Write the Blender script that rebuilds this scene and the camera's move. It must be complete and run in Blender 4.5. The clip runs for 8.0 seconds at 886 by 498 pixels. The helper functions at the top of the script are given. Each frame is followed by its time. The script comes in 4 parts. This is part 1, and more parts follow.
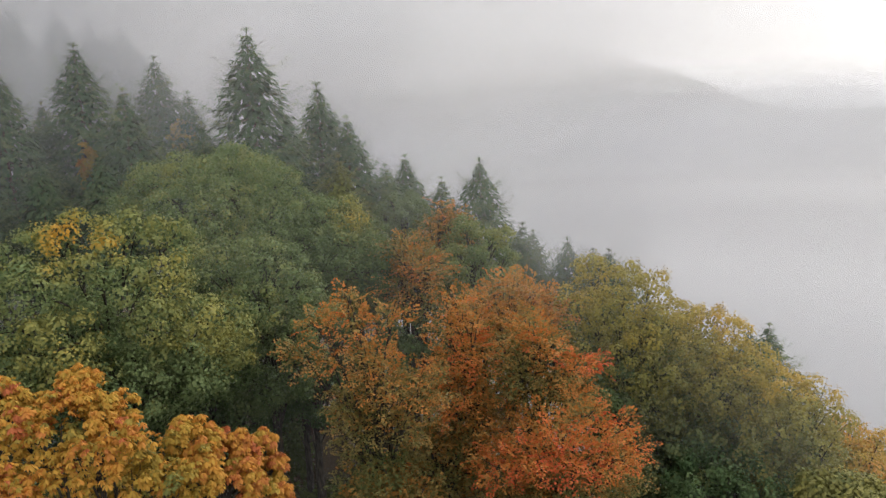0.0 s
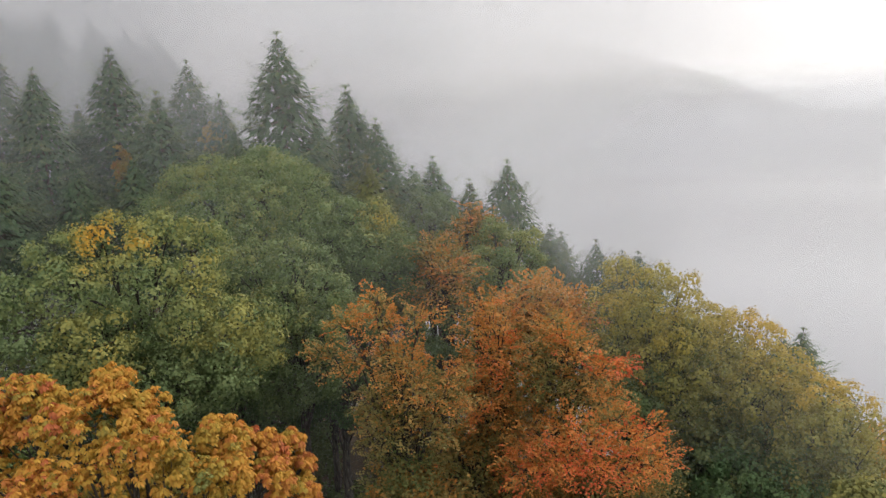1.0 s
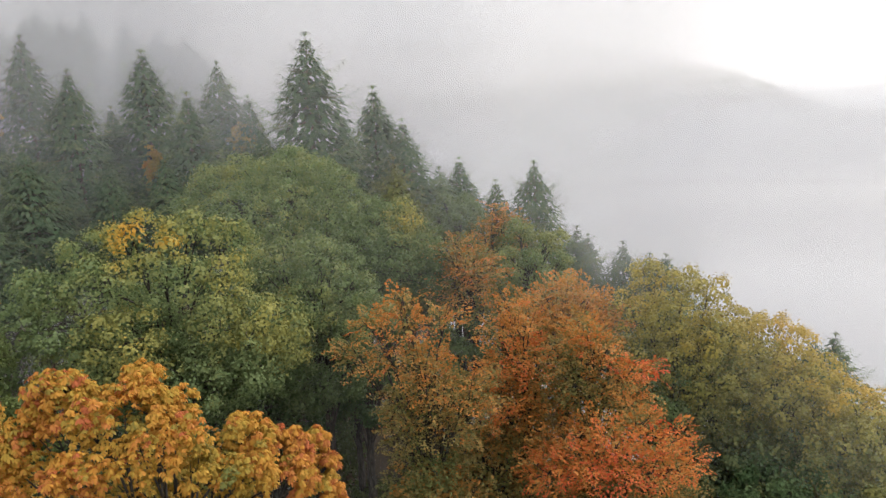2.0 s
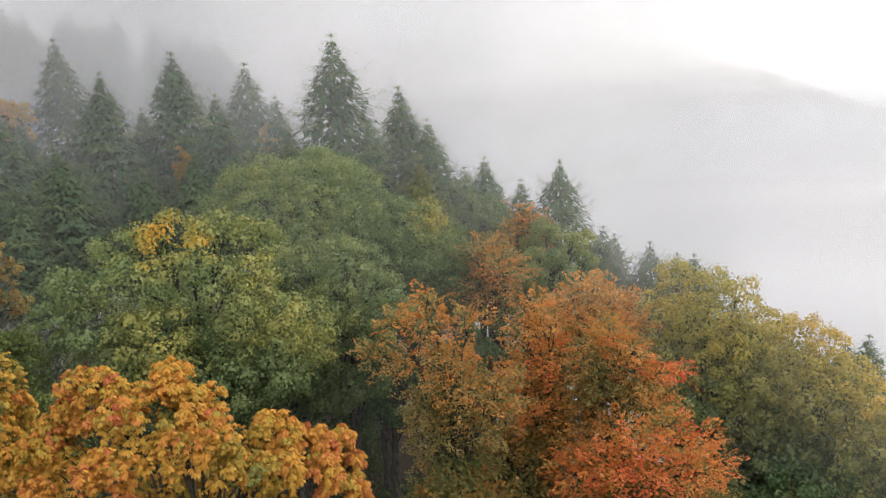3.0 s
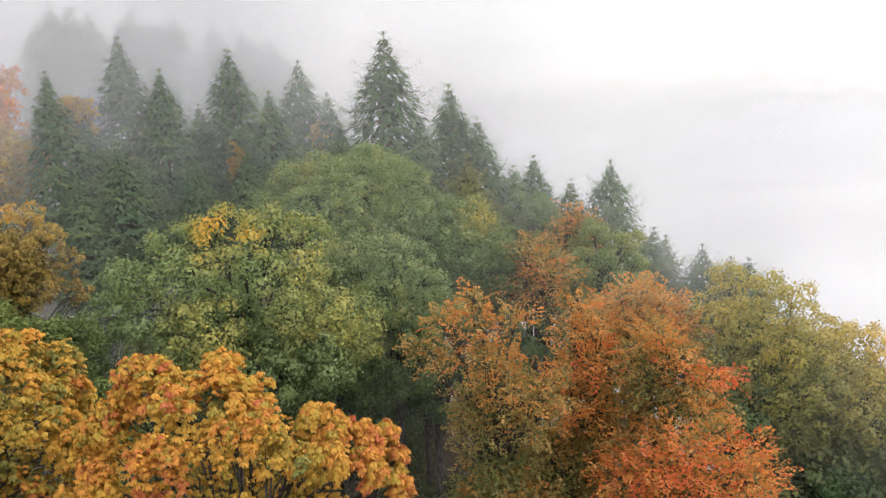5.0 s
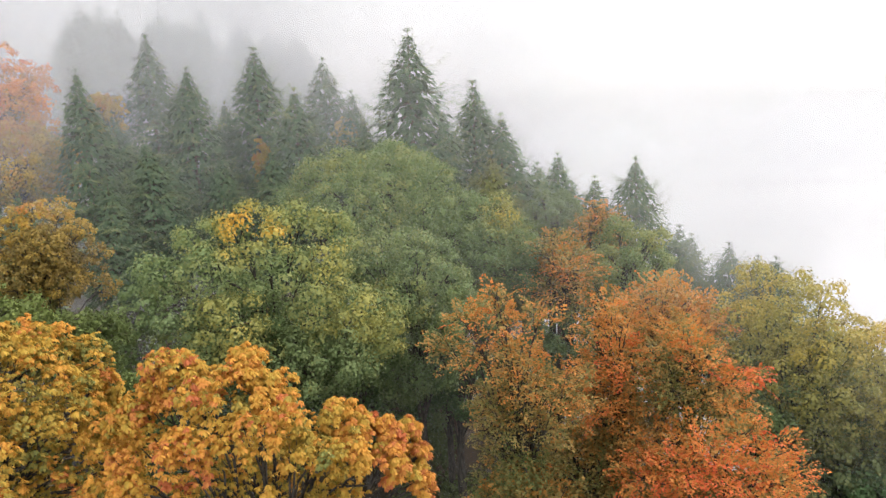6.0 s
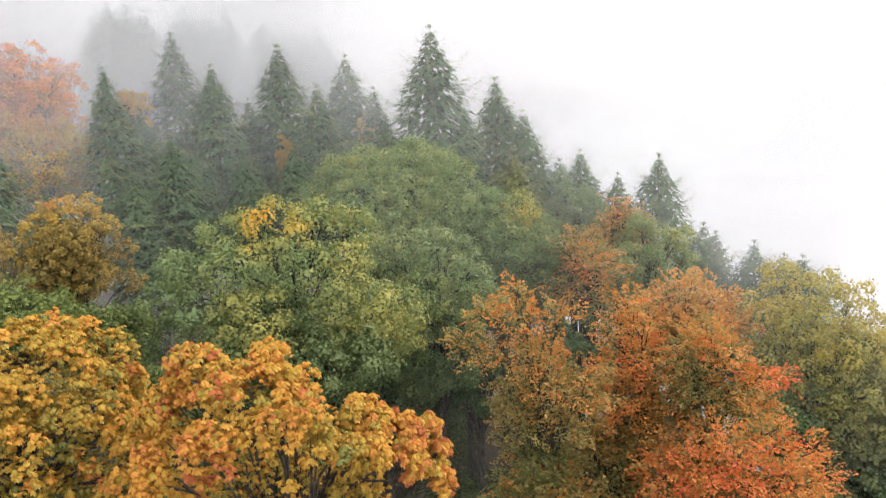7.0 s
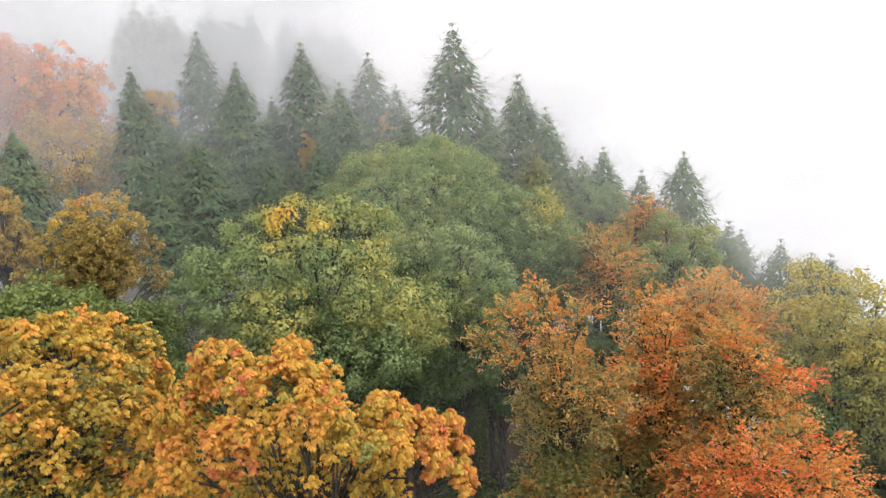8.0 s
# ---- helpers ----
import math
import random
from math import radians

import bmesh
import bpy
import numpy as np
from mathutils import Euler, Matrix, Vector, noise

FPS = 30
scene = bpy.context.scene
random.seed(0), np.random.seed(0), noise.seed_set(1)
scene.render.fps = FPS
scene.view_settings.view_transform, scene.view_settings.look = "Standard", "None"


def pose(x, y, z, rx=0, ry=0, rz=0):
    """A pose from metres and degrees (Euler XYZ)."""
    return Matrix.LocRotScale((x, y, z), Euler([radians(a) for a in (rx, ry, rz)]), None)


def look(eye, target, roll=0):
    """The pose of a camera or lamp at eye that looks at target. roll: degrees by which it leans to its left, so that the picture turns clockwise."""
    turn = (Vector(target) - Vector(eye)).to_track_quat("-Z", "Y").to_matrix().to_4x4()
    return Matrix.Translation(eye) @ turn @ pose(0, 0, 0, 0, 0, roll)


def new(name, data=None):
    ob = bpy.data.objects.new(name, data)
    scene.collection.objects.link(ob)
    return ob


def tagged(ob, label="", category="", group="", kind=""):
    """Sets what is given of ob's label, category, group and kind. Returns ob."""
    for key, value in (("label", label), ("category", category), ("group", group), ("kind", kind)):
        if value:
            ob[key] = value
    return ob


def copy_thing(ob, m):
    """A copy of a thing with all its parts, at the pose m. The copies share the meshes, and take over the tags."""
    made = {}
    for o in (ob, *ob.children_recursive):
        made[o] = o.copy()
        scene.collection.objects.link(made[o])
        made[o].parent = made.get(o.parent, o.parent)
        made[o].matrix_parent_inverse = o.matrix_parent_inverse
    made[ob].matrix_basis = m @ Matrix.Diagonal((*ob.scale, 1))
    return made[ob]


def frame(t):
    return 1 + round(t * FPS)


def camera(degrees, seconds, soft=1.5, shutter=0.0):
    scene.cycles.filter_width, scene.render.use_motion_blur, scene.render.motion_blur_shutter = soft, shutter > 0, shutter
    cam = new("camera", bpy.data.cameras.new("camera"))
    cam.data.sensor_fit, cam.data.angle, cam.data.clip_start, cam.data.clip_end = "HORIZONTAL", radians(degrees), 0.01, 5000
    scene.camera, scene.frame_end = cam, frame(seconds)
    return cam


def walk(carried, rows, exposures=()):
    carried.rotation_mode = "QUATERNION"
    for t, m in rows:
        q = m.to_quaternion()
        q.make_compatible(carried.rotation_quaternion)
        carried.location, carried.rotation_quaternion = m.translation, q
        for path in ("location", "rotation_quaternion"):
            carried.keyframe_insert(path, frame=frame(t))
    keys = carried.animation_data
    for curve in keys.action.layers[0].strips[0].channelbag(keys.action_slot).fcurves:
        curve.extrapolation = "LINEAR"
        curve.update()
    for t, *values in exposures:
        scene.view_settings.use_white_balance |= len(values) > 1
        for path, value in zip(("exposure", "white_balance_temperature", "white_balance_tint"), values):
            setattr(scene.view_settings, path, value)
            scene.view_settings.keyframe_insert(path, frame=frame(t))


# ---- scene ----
EYE = 24.0
cam = camera(64.71, 8.0, soft=1.4)
# seconds, yaw, tilt, lean: the camera turns where it stands
ROWS = [
    (0, -7.911, 78.949, 2.436),
    (0.5, -6.807, 79.030, 2.677),
    (1, -5.652, 79.197, 2.667),
    (1.5, -4.579, 79.288, 2.566),
    (3, -1.474, 79.453, 2.904),
    (3.5, -0.537, 79.500, 2.899),
    (4, 0.515, 79.511, 2.682),
    (4.5, 1.551, 79.501, 2.541),
    (6, 4.458, 79.297, 2.554),
    (6.5, 5.386, 79.161, 2.604),
    (7, 6.215, 79.098, 2.623),
    (7.5, 7.110, 79.062, 2.537),
    (8, 8.017, 79.033, 2.775),
]
EXPOSURES = [(0.0, 0.90), (1.5, 1.13), (3.5, 1.42), (4.5, 1.56), (6.5, 1.80), (8.0, 1.92)]
walk(cam, [(t, pose(0, 0, EYE, tilt, lean, yaw)) for t, yaw, tilt, lean in ROWS], EXPOSURES)

# ---- daylight: a thin overcast over the fog, the sun behind it to the right ----
SUN_UP, SUN_TURN = 36.0, 44.0  # degrees above the horizon, degrees to the right of ahead
world = bpy.data.worlds.new("foggy_sky")
scene.world = world
world.use_nodes = True
wn = world.node_tree
sky = wn.nodes.new("ShaderNodeTexSky")
sky.sky_type, sky.sun_disc = "NISHITA", False
sky.sun_elevation, sky.sun_rotation = radians(SUN_UP), radians(SUN_TURN)
sky.dust_density, sky.air_density = 4.0, 1.0
veil = wn.nodes.new("ShaderNodeMix")
veil.data_type = "RGBA"
veil.inputs[0].default_value = 0.82
veil.inputs[7].default_value = (8.6, 8.75, 9.15, 1)
wn.links.new(sky.outputs[0], veil.inputs[6])
wn.links.new(veil.outputs[2], wn.nodes["Background"].inputs[0])
wn.nodes["Background"].inputs[1].default_value = 0.104
sun = new("sun", bpy.data.lights.new("sun", "SUN"))
sun.data.energy, sun.data.angle, sun.data.color = 2.5, radians(35), (1.0, 0.94, 0.86)
a, e = radians(SUN_TURN), radians(SUN_UP)
sun.matrix_world = look((0, 0, 0), (-math.sin(a) * math.cos(e), -math.cos(a) * math.cos(e), -math.sin(e)))


# ---- materials ----
def material(name, rough=0.8, spec=0.3):
    m = bpy.data.materials.new(name)
    m.use_nodes = True
    bsdf = m.node_tree.nodes["Principled BSDF"]
    bsdf.inputs["Roughness"].default_value = rough
    bsdf.inputs["Specular IOR Level"].default_value = spec
    return m, m.node_tree, bsdf


def add(tree, kind, **settings):
    n = tree.nodes.new(kind)
    for key, value in settings.items():
        n.inputs[key].default_value = value
    return n


def ramp(tree, source, stops):
    r = tree.nodes.new("ShaderNodeValToRGB")
    el = r.color_ramp.elements
    while len(el) < len(stops):
        el.new(0.5)
    for item, (at, col) in zip(el, stops):
        item.position, item.color = at, (*col, 1)
    tree.links.new(source, r.inputs[0])
    return r


def foliage(name, stops, spread=0.10, gloss=0.14, through_light=0.28, single=False):
    """Leaves: the share of autumn colour, lowered where shade is painted in, is stored leaf by leaf, and each leaf
    differs a little from the next.
    """
    m, t, bsdf = material(name, 0.55, gloss)
    info = t.nodes.new("ShaderNodeObjectInfo")
    geo = t.nodes.new("ShaderNodeNewGeometry")
    att = t.nodes.new("ShaderNodeAttribute")
    att.attribute_name = "autumn"
    jit = t.nodes.new("ShaderNodeMath")
    jit.operation = "MULTIPLY_ADD"
    t.links.new(info.outputs["Random"] if single else geo.outputs["Random Per Island"], jit.inputs[0])
    jit.inputs[1].default_value = 1.0 if single else spread * 2
    if single:
        jit.inputs[2].default_value = 0.12
    else:
        low = t.nodes.new("ShaderNodeMath")
        low.operation = "SUBTRACT"
        t.links.new(att.outputs["Fac"], low.inputs[0])
        low.inputs[1].default_value = spread
        t.links.new(low.outputs[0], jit.inputs[2])
    col = ramp(t, jit.outputs[0], stops)
    # leaf to leaf lightness and fine blotches
    nz = add(t, "ShaderNodeTexNoise", Scale=9.0, Detail=3.0)
    tex = t.nodes.new("ShaderNodeTexCoord")
    t.links.new(tex.outputs["Object"], nz.inputs["Vector"])
    hsv = t.nodes.new("ShaderNodeHueSaturation")
    t.links.new(col.outputs[0], hsv.inputs["Color"])
    val = t.nodes.new("ShaderNodeMapRange")
    val.inputs["From Min"].default_value, val.inputs["From Max"].default_value = 0.3, 0.7
    val.inputs["To Min"].default_value, val.inputs["To Max"].default_value = 0.88, 1.12
    t.links.new(nz.outputs["Fac"], val.inputs["Value"])
    t.links.new(val.outputs[0], hsv.inputs["Value"])
    t.links.new(hsv.outputs[0], bsdf.inputs["Base Color"])
    tl = t.nodes.new("ShaderNodeBsdfTranslucent")
    t.links.new(hsv.outputs[0], tl.inputs["Color"])
    mix = t.nodes.new("ShaderNodeMixShader")
    mix.inputs[0].default_value = through_light
    out = t.nodes["Material Output"]
    t.links.new(bsdf.outputs[0], mix.inputs[1])
    t.links.new(tl.outputs[0], mix.inputs[2])
    t.links.new(mix.outputs[0], out.inputs["Surface"])
    return m


CHESTNUT_STOPS = [(0.0, (0.16, 0.16, 0.04)), (0.36, (0.42, 0.265, 0.04)), (0.70, (0.55, 0.255, 0.042)), (1.0, (0.42, 0.12, 0.042))]
OAK_LEAF = foliage("oak_leaves", spread=0.03, stops=[(0.0, (0.066, 0.111, 0.041)), (0.4, (0.180, 0.227, 0.089)), (0.7, (0.329, 0.297, 0.080)), (1.0, (0.600, 0.338, 0.051))])
BEECH_LEAF = foliage("beech_leaves", spread=0.09, stops=[(0.0, (0.118, 0.145, 0.046)), (0.35, (0.288, 0.218, 0.070)), (0.62, (0.574, 0.238, 0.053)), (1.0, (0.653, 0.133, 0.053))])
CHESTNUT_LEAF = foliage("chestnut_leaves", CHESTNUT_STOPS)
CHESTNUT_ONE = foliage("chestnut_leaf", CHESTNUT_STOPS, single=True)
LIME_LEAF = foliage("lime_leaves", spread=0.035, stops=[(0.0, (0.091, 0.126, 0.059)), (0.45, (0.329, 0.281, 0.070)), (0.75, (0.512, 0.346, 0.073)), (1.0, (0.670, 0.322, 0.073))])
MAPLE_LEAF = foliage("maple_leaves", [(0.0, (0.09, 0.11, 0.035)), (0.4, (0.23, 0.155, 0.042)), (0.7, (0.40, 0.265, 0.045)), (1.0, (0.42, 0.14, 0.045))])
HAZEL_LEAF = foliage("hazel_leaves", [(0.0, (0.075, 0.10, 0.03)), (0.6, (0.16, 0.19, 0.05)), (1.0, (0.3, 0.25, 0.05))])
NEEDLES = foliage("spruce_needles", [(0.0, (0.046, 0.086, 0.040)), (0.5, (0.094, 0.132, 0.066)), (1.0, (0.197, 0.216, 0.073))], gloss=0.04, through_light=0.12)


def bark(name, dark, light, scale):
    m, t, bsdf = material(name, 0.9, 0.15)
    tex = t.nodes.new("ShaderNodeTexCoord")
    mp = t.nodes.new("ShaderNodeMapping")
    mp.inputs["Scale"].default_value = (scale, scale, scale * 0.22)
    t.links.new(tex.outputs["Object"], mp.inputs[0])
    nz = add(t, "ShaderNodeTexNoise", Scale=6.0, Detail=6.0)
    t.links.new(mp.outputs[0], nz.inputs["Vector"])
    col = ramp(t, nz.outputs["Fac"], [(0.35, dark), (0.65, light)])
    t.links.new(col.outputs[0], bsdf.inputs["Base Color"])
    bump = add(t, "ShaderNodeBump", Strength=0.7, Distance=0.03)
    t.links.new(nz.outputs["Fac"], bump.inputs["Height"])
    t.links.new(bump.outputs[0], bsdf.inputs["Normal"])
    return m


BARK = bark("grey_brown_bark", (0.026, 0.022, 0.018), (0.09, 0.078, 0.064), 2.0)
SPRUCE_BARK = bark("reddish_bark", (0.06, 0.042, 0.032), (0.15, 0.105, 0.08), 3.0)


def litter():
    m, t, bsdf = material("leaf_litter", 0.95, 0.1)
    tex = t.nodes.new("ShaderNodeTexCoord")
    big = add(t, "ShaderNodeTexNoise", Scale=0.05, Detail=5.0)
    fine = add(t, "ShaderNodeTexNoise", Scale=7.0, Detail=6.0)
    for n in (big, fine):
        t.links.new(tex.outputs["Object"], n.inputs["Vector"])
    c1 = ramp(t, fine.outputs["Fac"], [(0.3, (0.025, 0.018, 0.012)), (0.55, (0.065, 0.042, 0.022)), (0.75, (0.14, 0.08, 0.032))])
    c2 = ramp(t, fine.outputs["Fac"], [(0.3, (0.018, 0.026, 0.012)), (0.7, (0.055, 0.068, 0.028))])
    sel = ramp(t, big.outputs["Fac"], [(0.45, (0, 0, 0)), (0.58, (1, 1, 1))])
    mix = t.nodes.new("ShaderNodeMix")
    mix.data_type = "RGBA"
    t.links.new(sel.outputs[0], mix.inputs[0])
    t.links.new(c1.outputs[0], mix.inputs[6])
    t.links.new(c2.outputs[0], mix.inputs[7])
    t.links.new(mix.outputs[2], bsdf.inputs["Base Color"])
    bump = add(t, "ShaderNodeBump", Strength=0.8, Distance=0.08)
    t.links.new(fine.outputs["Fac"], bump.inputs["Height"])
    t.links.new(bump.outputs[0], bsdf.inputs["Normal"])
    return m


LITTER = litter()


def mist(name, density, top, soft, scale, bottom=-1000.0, bottom_soft=1.0, contrast=0.35, white=0.9, side=None, least=0.0):
    """Thin fog: white droplets that let a share of the light straight through and thin out above the height top."""
    m = bpy.data.materials.new(name)
    m.use_nodes = True
    t = m.node_tree
    t.nodes.remove(t.nodes["Principled BSDF"])
    geo = t.nodes.new("ShaderNodeNewGeometry")
    split = t.nodes.new("ShaderNodeSeparateXYZ")
    t.links.new(geo.outputs["Position"], split.inputs[0])
    nz = add(t, "ShaderNodeTexNoise", Scale=scale, Detail=3.0, Roughness=0.5)
    t.links.new(geo.outputs["Position"], nz.inputs["Vector"])
    wav = t.nodes.new("ShaderNodeMath")
    wav.operation = "MULTIPLY_ADD"
    t.links.new(nz.outputs["Fac"], wav.inputs[0])
    wav.inputs[1].default_value = -soft * 1.6
    t.links.new(split.outputs["Z"], wav.inputs[2])
    fade = t.nodes.new("ShaderNodeMapRange")
    fade.interpolation_type = "SMOOTHSTEP"
    t.links.new(wav.outputs[0], fade.inputs["Value"])
    fade.inputs["From Min"].default_value, fade.inputs["From Max"].default_value = top - soft * 1.8, top + soft * 0.2
    fade.inputs["To Min"].default_value, fade.inputs["To Max"].default_value = 1.0, 0.0
    puff = t.nodes.new("ShaderNodeMapRange")
    t.links.new(nz.outputs["Fac"], puff.inputs["Value"])
    puff.inputs["From Min"].default_value, puff.inputs["From Max"].default_value = 0.3, 0.7
    puff.inputs["To Min"].default_value, puff.inputs["To Max"].default_value = density * (1 - contrast), min(1.0, density * (1 + contrast))
    mul = t.nodes.new("ShaderNodeMath")
    mul.operation = "MULTIPLY"
    t.links.new(fade.outputs[0], mul.inputs[0])
    t.links.new(puff.outputs[0], mul.inputs[1])
    low = t.nodes.new("ShaderNodeMapRange")
    low.interpolation_type = "SMOOTHSTEP"
    t.links.new(split.outputs["Z"], low.inputs["Value"])
    low.inputs["From Min"].default_value, low.inputs["From Max"].default_value = bottom, bottom + bottom_soft
    low.inputs["To Min"].default_value = least
    mul2 = t.nodes.new("ShaderNodeMath")
    mul2.operation = "MULTIPLY"
    t.links.new(mul.outputs[0], mul2.inputs[0])
    t.links.new(low.outputs[0], mul2.inputs[1])
    if side:  # thins out towards the sunny side
        thin = t.nodes.new("ShaderNodeMapRange")
        thin.interpolation_type = "SMOOTHSTEP"
        t.links.new(split.outputs["X"], thin.inputs["Value"])
        thin.inputs["From Min"].default_value, thin.inputs["From Max"].default_value = side
        thin.inputs["To Min"].default_value, thin.inputs["To Max"].default_value = 1.0, 0.1
        mul3 = t.nodes.new("ShaderNodeMath")
        mul3.operation = "MULTIPLY"
        t.links.new(mul2.outputs[0], mul3.inputs[0])
        t.links.new(thin.outputs[0], mul3.inputs[1])
        mul2 = mul3
    # droplets too fine to see: each point is a little thicker or thinner than the mean
    if density > 0.3:
        grain = t.nodes.new("ShaderNodeTexWhiteNoise")
        t.links.new(geo.outputs["Position"], grain.inputs["Vector"])
        swing, rest, room, fine = [t.nodes.new("ShaderNodeMath") for _ in range(4)]
        swing.operation, rest.operation, room.operation, fine.operation = "MULTIPLY_ADD", "SUBTRACT", "MINIMUM", "MULTIPLY_ADD"
        t.links.new(grain.outputs["Value"], swing.inputs[0])
        swing.inputs[1].default_value, swing.inputs[2].default_value = 2.0, -1.0
        rest.inputs[0].default_value = 1.0
        t.links.new(mul2.outputs[0], rest.inputs[1])
        t.links.new(mul2.outputs[0], room.inputs[0])
        t.links.new(rest.outputs[0], room.inputs[1])
        t.links.new(swing.outputs[0], fine.inputs[0])
        t.links.new(room.outputs[0], fine.inputs[1])
        t.links.new(mul2.outputs[0], fine.inputs[2])
        mul2 = fine
    clear = t.nodes.new("ShaderNodeBsdfTransparent")
    tl, df = t.nodes.new("ShaderNodeBsdfTranslucent"), t.nodes.new("ShaderNodeBsdfDiffuse")
    for n in (tl, df):
        n.inputs["Color"].default_value = (white * 1.008, white, white * 1.01, 1)
    both, mix = t.nodes.new("ShaderNodeMixShader"), t.nodes.new("ShaderNodeMixShader")
    t.links.new(df.outputs[0], both.inputs[1])
    t.links.new(tl.outputs[0], both.inputs[2])
    t.links.new(mul2.outputs[0], mix.inputs[0])
    t.links.new(clear.outputs[0], mix.inputs[1])
    t.links.new(both.outputs[0], mix.inputs[2])
    t.links.new(mix.outputs[0], t.nodes["Material Output"].inputs["Surface"])
    return m


# ---- mesh tools ----
def mesh(name, verts, faces, mat, smooth=False, autumn=None):
    """A mesh from an array of corners and one of equal-sided faces."""
    me = bpy.data.meshes.new(name)
    verts, faces = np.asarray(verts, np.float32), np.asarray(faces, np.int32)
    k = faces.shape[1]
    me.vertices.add(len(verts))
    me.vertices.foreach_set("co", verts.ravel())
    me.loops.add(faces.size)
    me.loops.foreach_set("vertex_index", faces.ravel())
    me.polygons.add(len(faces))
    me.polygons.foreach_set("loop_start", np.arange(0, faces.size, k, dtype=np.int32))
    if smooth:
        me.polygons.foreach_set("use_smooth", np.ones(len(faces), bool))
    if autumn is not None:
        me.attributes.new("autumn", "FLOAT", "POINT").data.foreach_set("value", np.asarray(autumn, np.float32))
    me.materials.append(mat)
    me.update(calc_edges=True)
    me.validate()
    return me


def part(name, me, parent, label="", kind=""):
    ob = new(name, me)
    ob.parent = parent
    return tagged(ob, label=label, kind=kind)


def unit(v):
    return v / np.maximum(np.linalg.norm(v, axis=-1, keepdims=True), 1e-9)


def blades(p, d, n, length, width, fold=0.12, widest=0.45):
    """Leaves as folded lozenges: base p, way d, upper side n."""
    d = unit(d)
    s = unit(np.cross(d, n))
    n = np.cross(s, d)
    length, width = np.asarray(length)[..., None], np.asarray(width)[..., None]
    mid = p + d * length * widest + n * length * fold
    v = np.stack([p, mid + s * width / 2, p + d * length, mid - s * width / 2], 1)
    return v.reshape(-1, 3), np.arange(len(p) * 4).reshape(-1, 4)


def tube(points, radii, sides=7):
    """A tapered tube along points."""
    points, radii = np.asarray(points, float), np.asarray(radii, float)
    way = unit(np.gradient(points, axis=0))
    ref = np.array([0.31, 0.17, 0.93]) if abs(way[0][2]) < 0.8 else np.array([1.0, 0.2, 0.0])
    a = unit(np.cross(way, ref))
    b = np.cross(way, a)
    ang = np.arange(sides) * 2 * math.pi / sides
    ring = points[:, None] + radii[:, None, None] * (np.cos(ang)[None, :, None] * a[:, None] + np.sin(ang)[None, :, None] * b[:, None])
    k = len(points)
    i, j = np.meshgrid(np.arange(k - 1), np.arange(sides), indexing="ij")
    q = np.stack([i * sides + j, i * sides + (j + 1) % sides, (i + 1) * sides + (j + 1) % sides, (i + 1) * sides + j], -1).reshape(-1, 4)
    return ring.reshape(-1, 3), q


def joined(pieces):
    vs, fs, k = [], [], 0
    for v, f in pieces:
        vs.append(v)
        fs.append(f + k)
        k += len(v)
    return np.concatenate(vs), np.concatenate(fs)


# ---- the ground: a wooded hillside that falls to the right into the valley, and the hill beyond ----
def ground_z(x, y):
    x, y = np.asarray(x, float), np.asarray(y, float)
    xc = np.clip(x, -110, 150)
    near = EYE - 20.5 - 0.351 * xc - 0.127 * np.clip(y, -60, 160) - 0.00127 * xc ** 2
    near = np.maximum(near, EYE - 75) + 0.35 * np.sin(x * 0.21 + 1.3) * np.cos(y * 0.17)
    r, az = np.hypot(x, y), np.degrees(np.arctan2(x, y))
    def along(turns, heights):
        return sum(np.interp(az + d, turns, heights) for d in np.linspace(-3, 3, 7)) / 7

    crest = along([-80, -50, -20, 4, 18, 26, 30, 35, 40, 48], [60, 120, 160, 150, 128, 98, 80, 62, 50, 20])
    hill = (crest + 2 * np.sin(az * 0.12)) * np.exp(-((r - 680) / 190) ** 2)
    spur = along([-40, -10, 5, 15, 20, 26, 28, 30, 32.4, 34, 40], [133, 131, 128, 120, 111, 97, 91, 84, 74, 70, 46])
    spur = spur * np.exp(-((r - 470) / 100) ** 2)
    hill = 7 * np.logaddexp(hill / 7, spur / 7)
    hill2 = 120 * np.exp(-((az - 55) / 16) ** 2) * np.exp(-((r - 1300) / 300) ** 2)
    far = EYE - 80 + hill + hill2 + 4 * np.sin(x * 0.013) * np.sin(y * 0.017 + 1)
    k = np.clip((r - 170) / 260, 0, 1)
    k = k * k * (3 - 2 * k)
    return near * (1 - k) + far * k


def build_ground():
    rad = np.concatenate([[0.0], np.geomspace(2, 4500, 150)])
    ang = np.linspace(0, 2 * math.pi, 361)[:-1]
    r, a = np.meshgrid(rad, ang, indexing="ij")
    x, y = r * np.sin(a), r * np.cos(a)
    v = np.stack([x, y, ground_z(x, y)], -1).reshape(-1, 3)
    i, j = np.meshgrid(np.arange(len(rad) - 1), np.arange(360), indexing="ij")
    q = np.stack([i * 360 + j, i * 360 + (j + 1) % 360, (i + 1) * 360 + (j + 1) % 360, (i + 1) * 360 + j], -1).reshape(-1, 4)
    tagged(new("ground", mesh("ground", v, q, LITTER, True)), "wooded hillside floor of brown leaf litter falling to a valley", "ground", kind="structure")


build_ground()


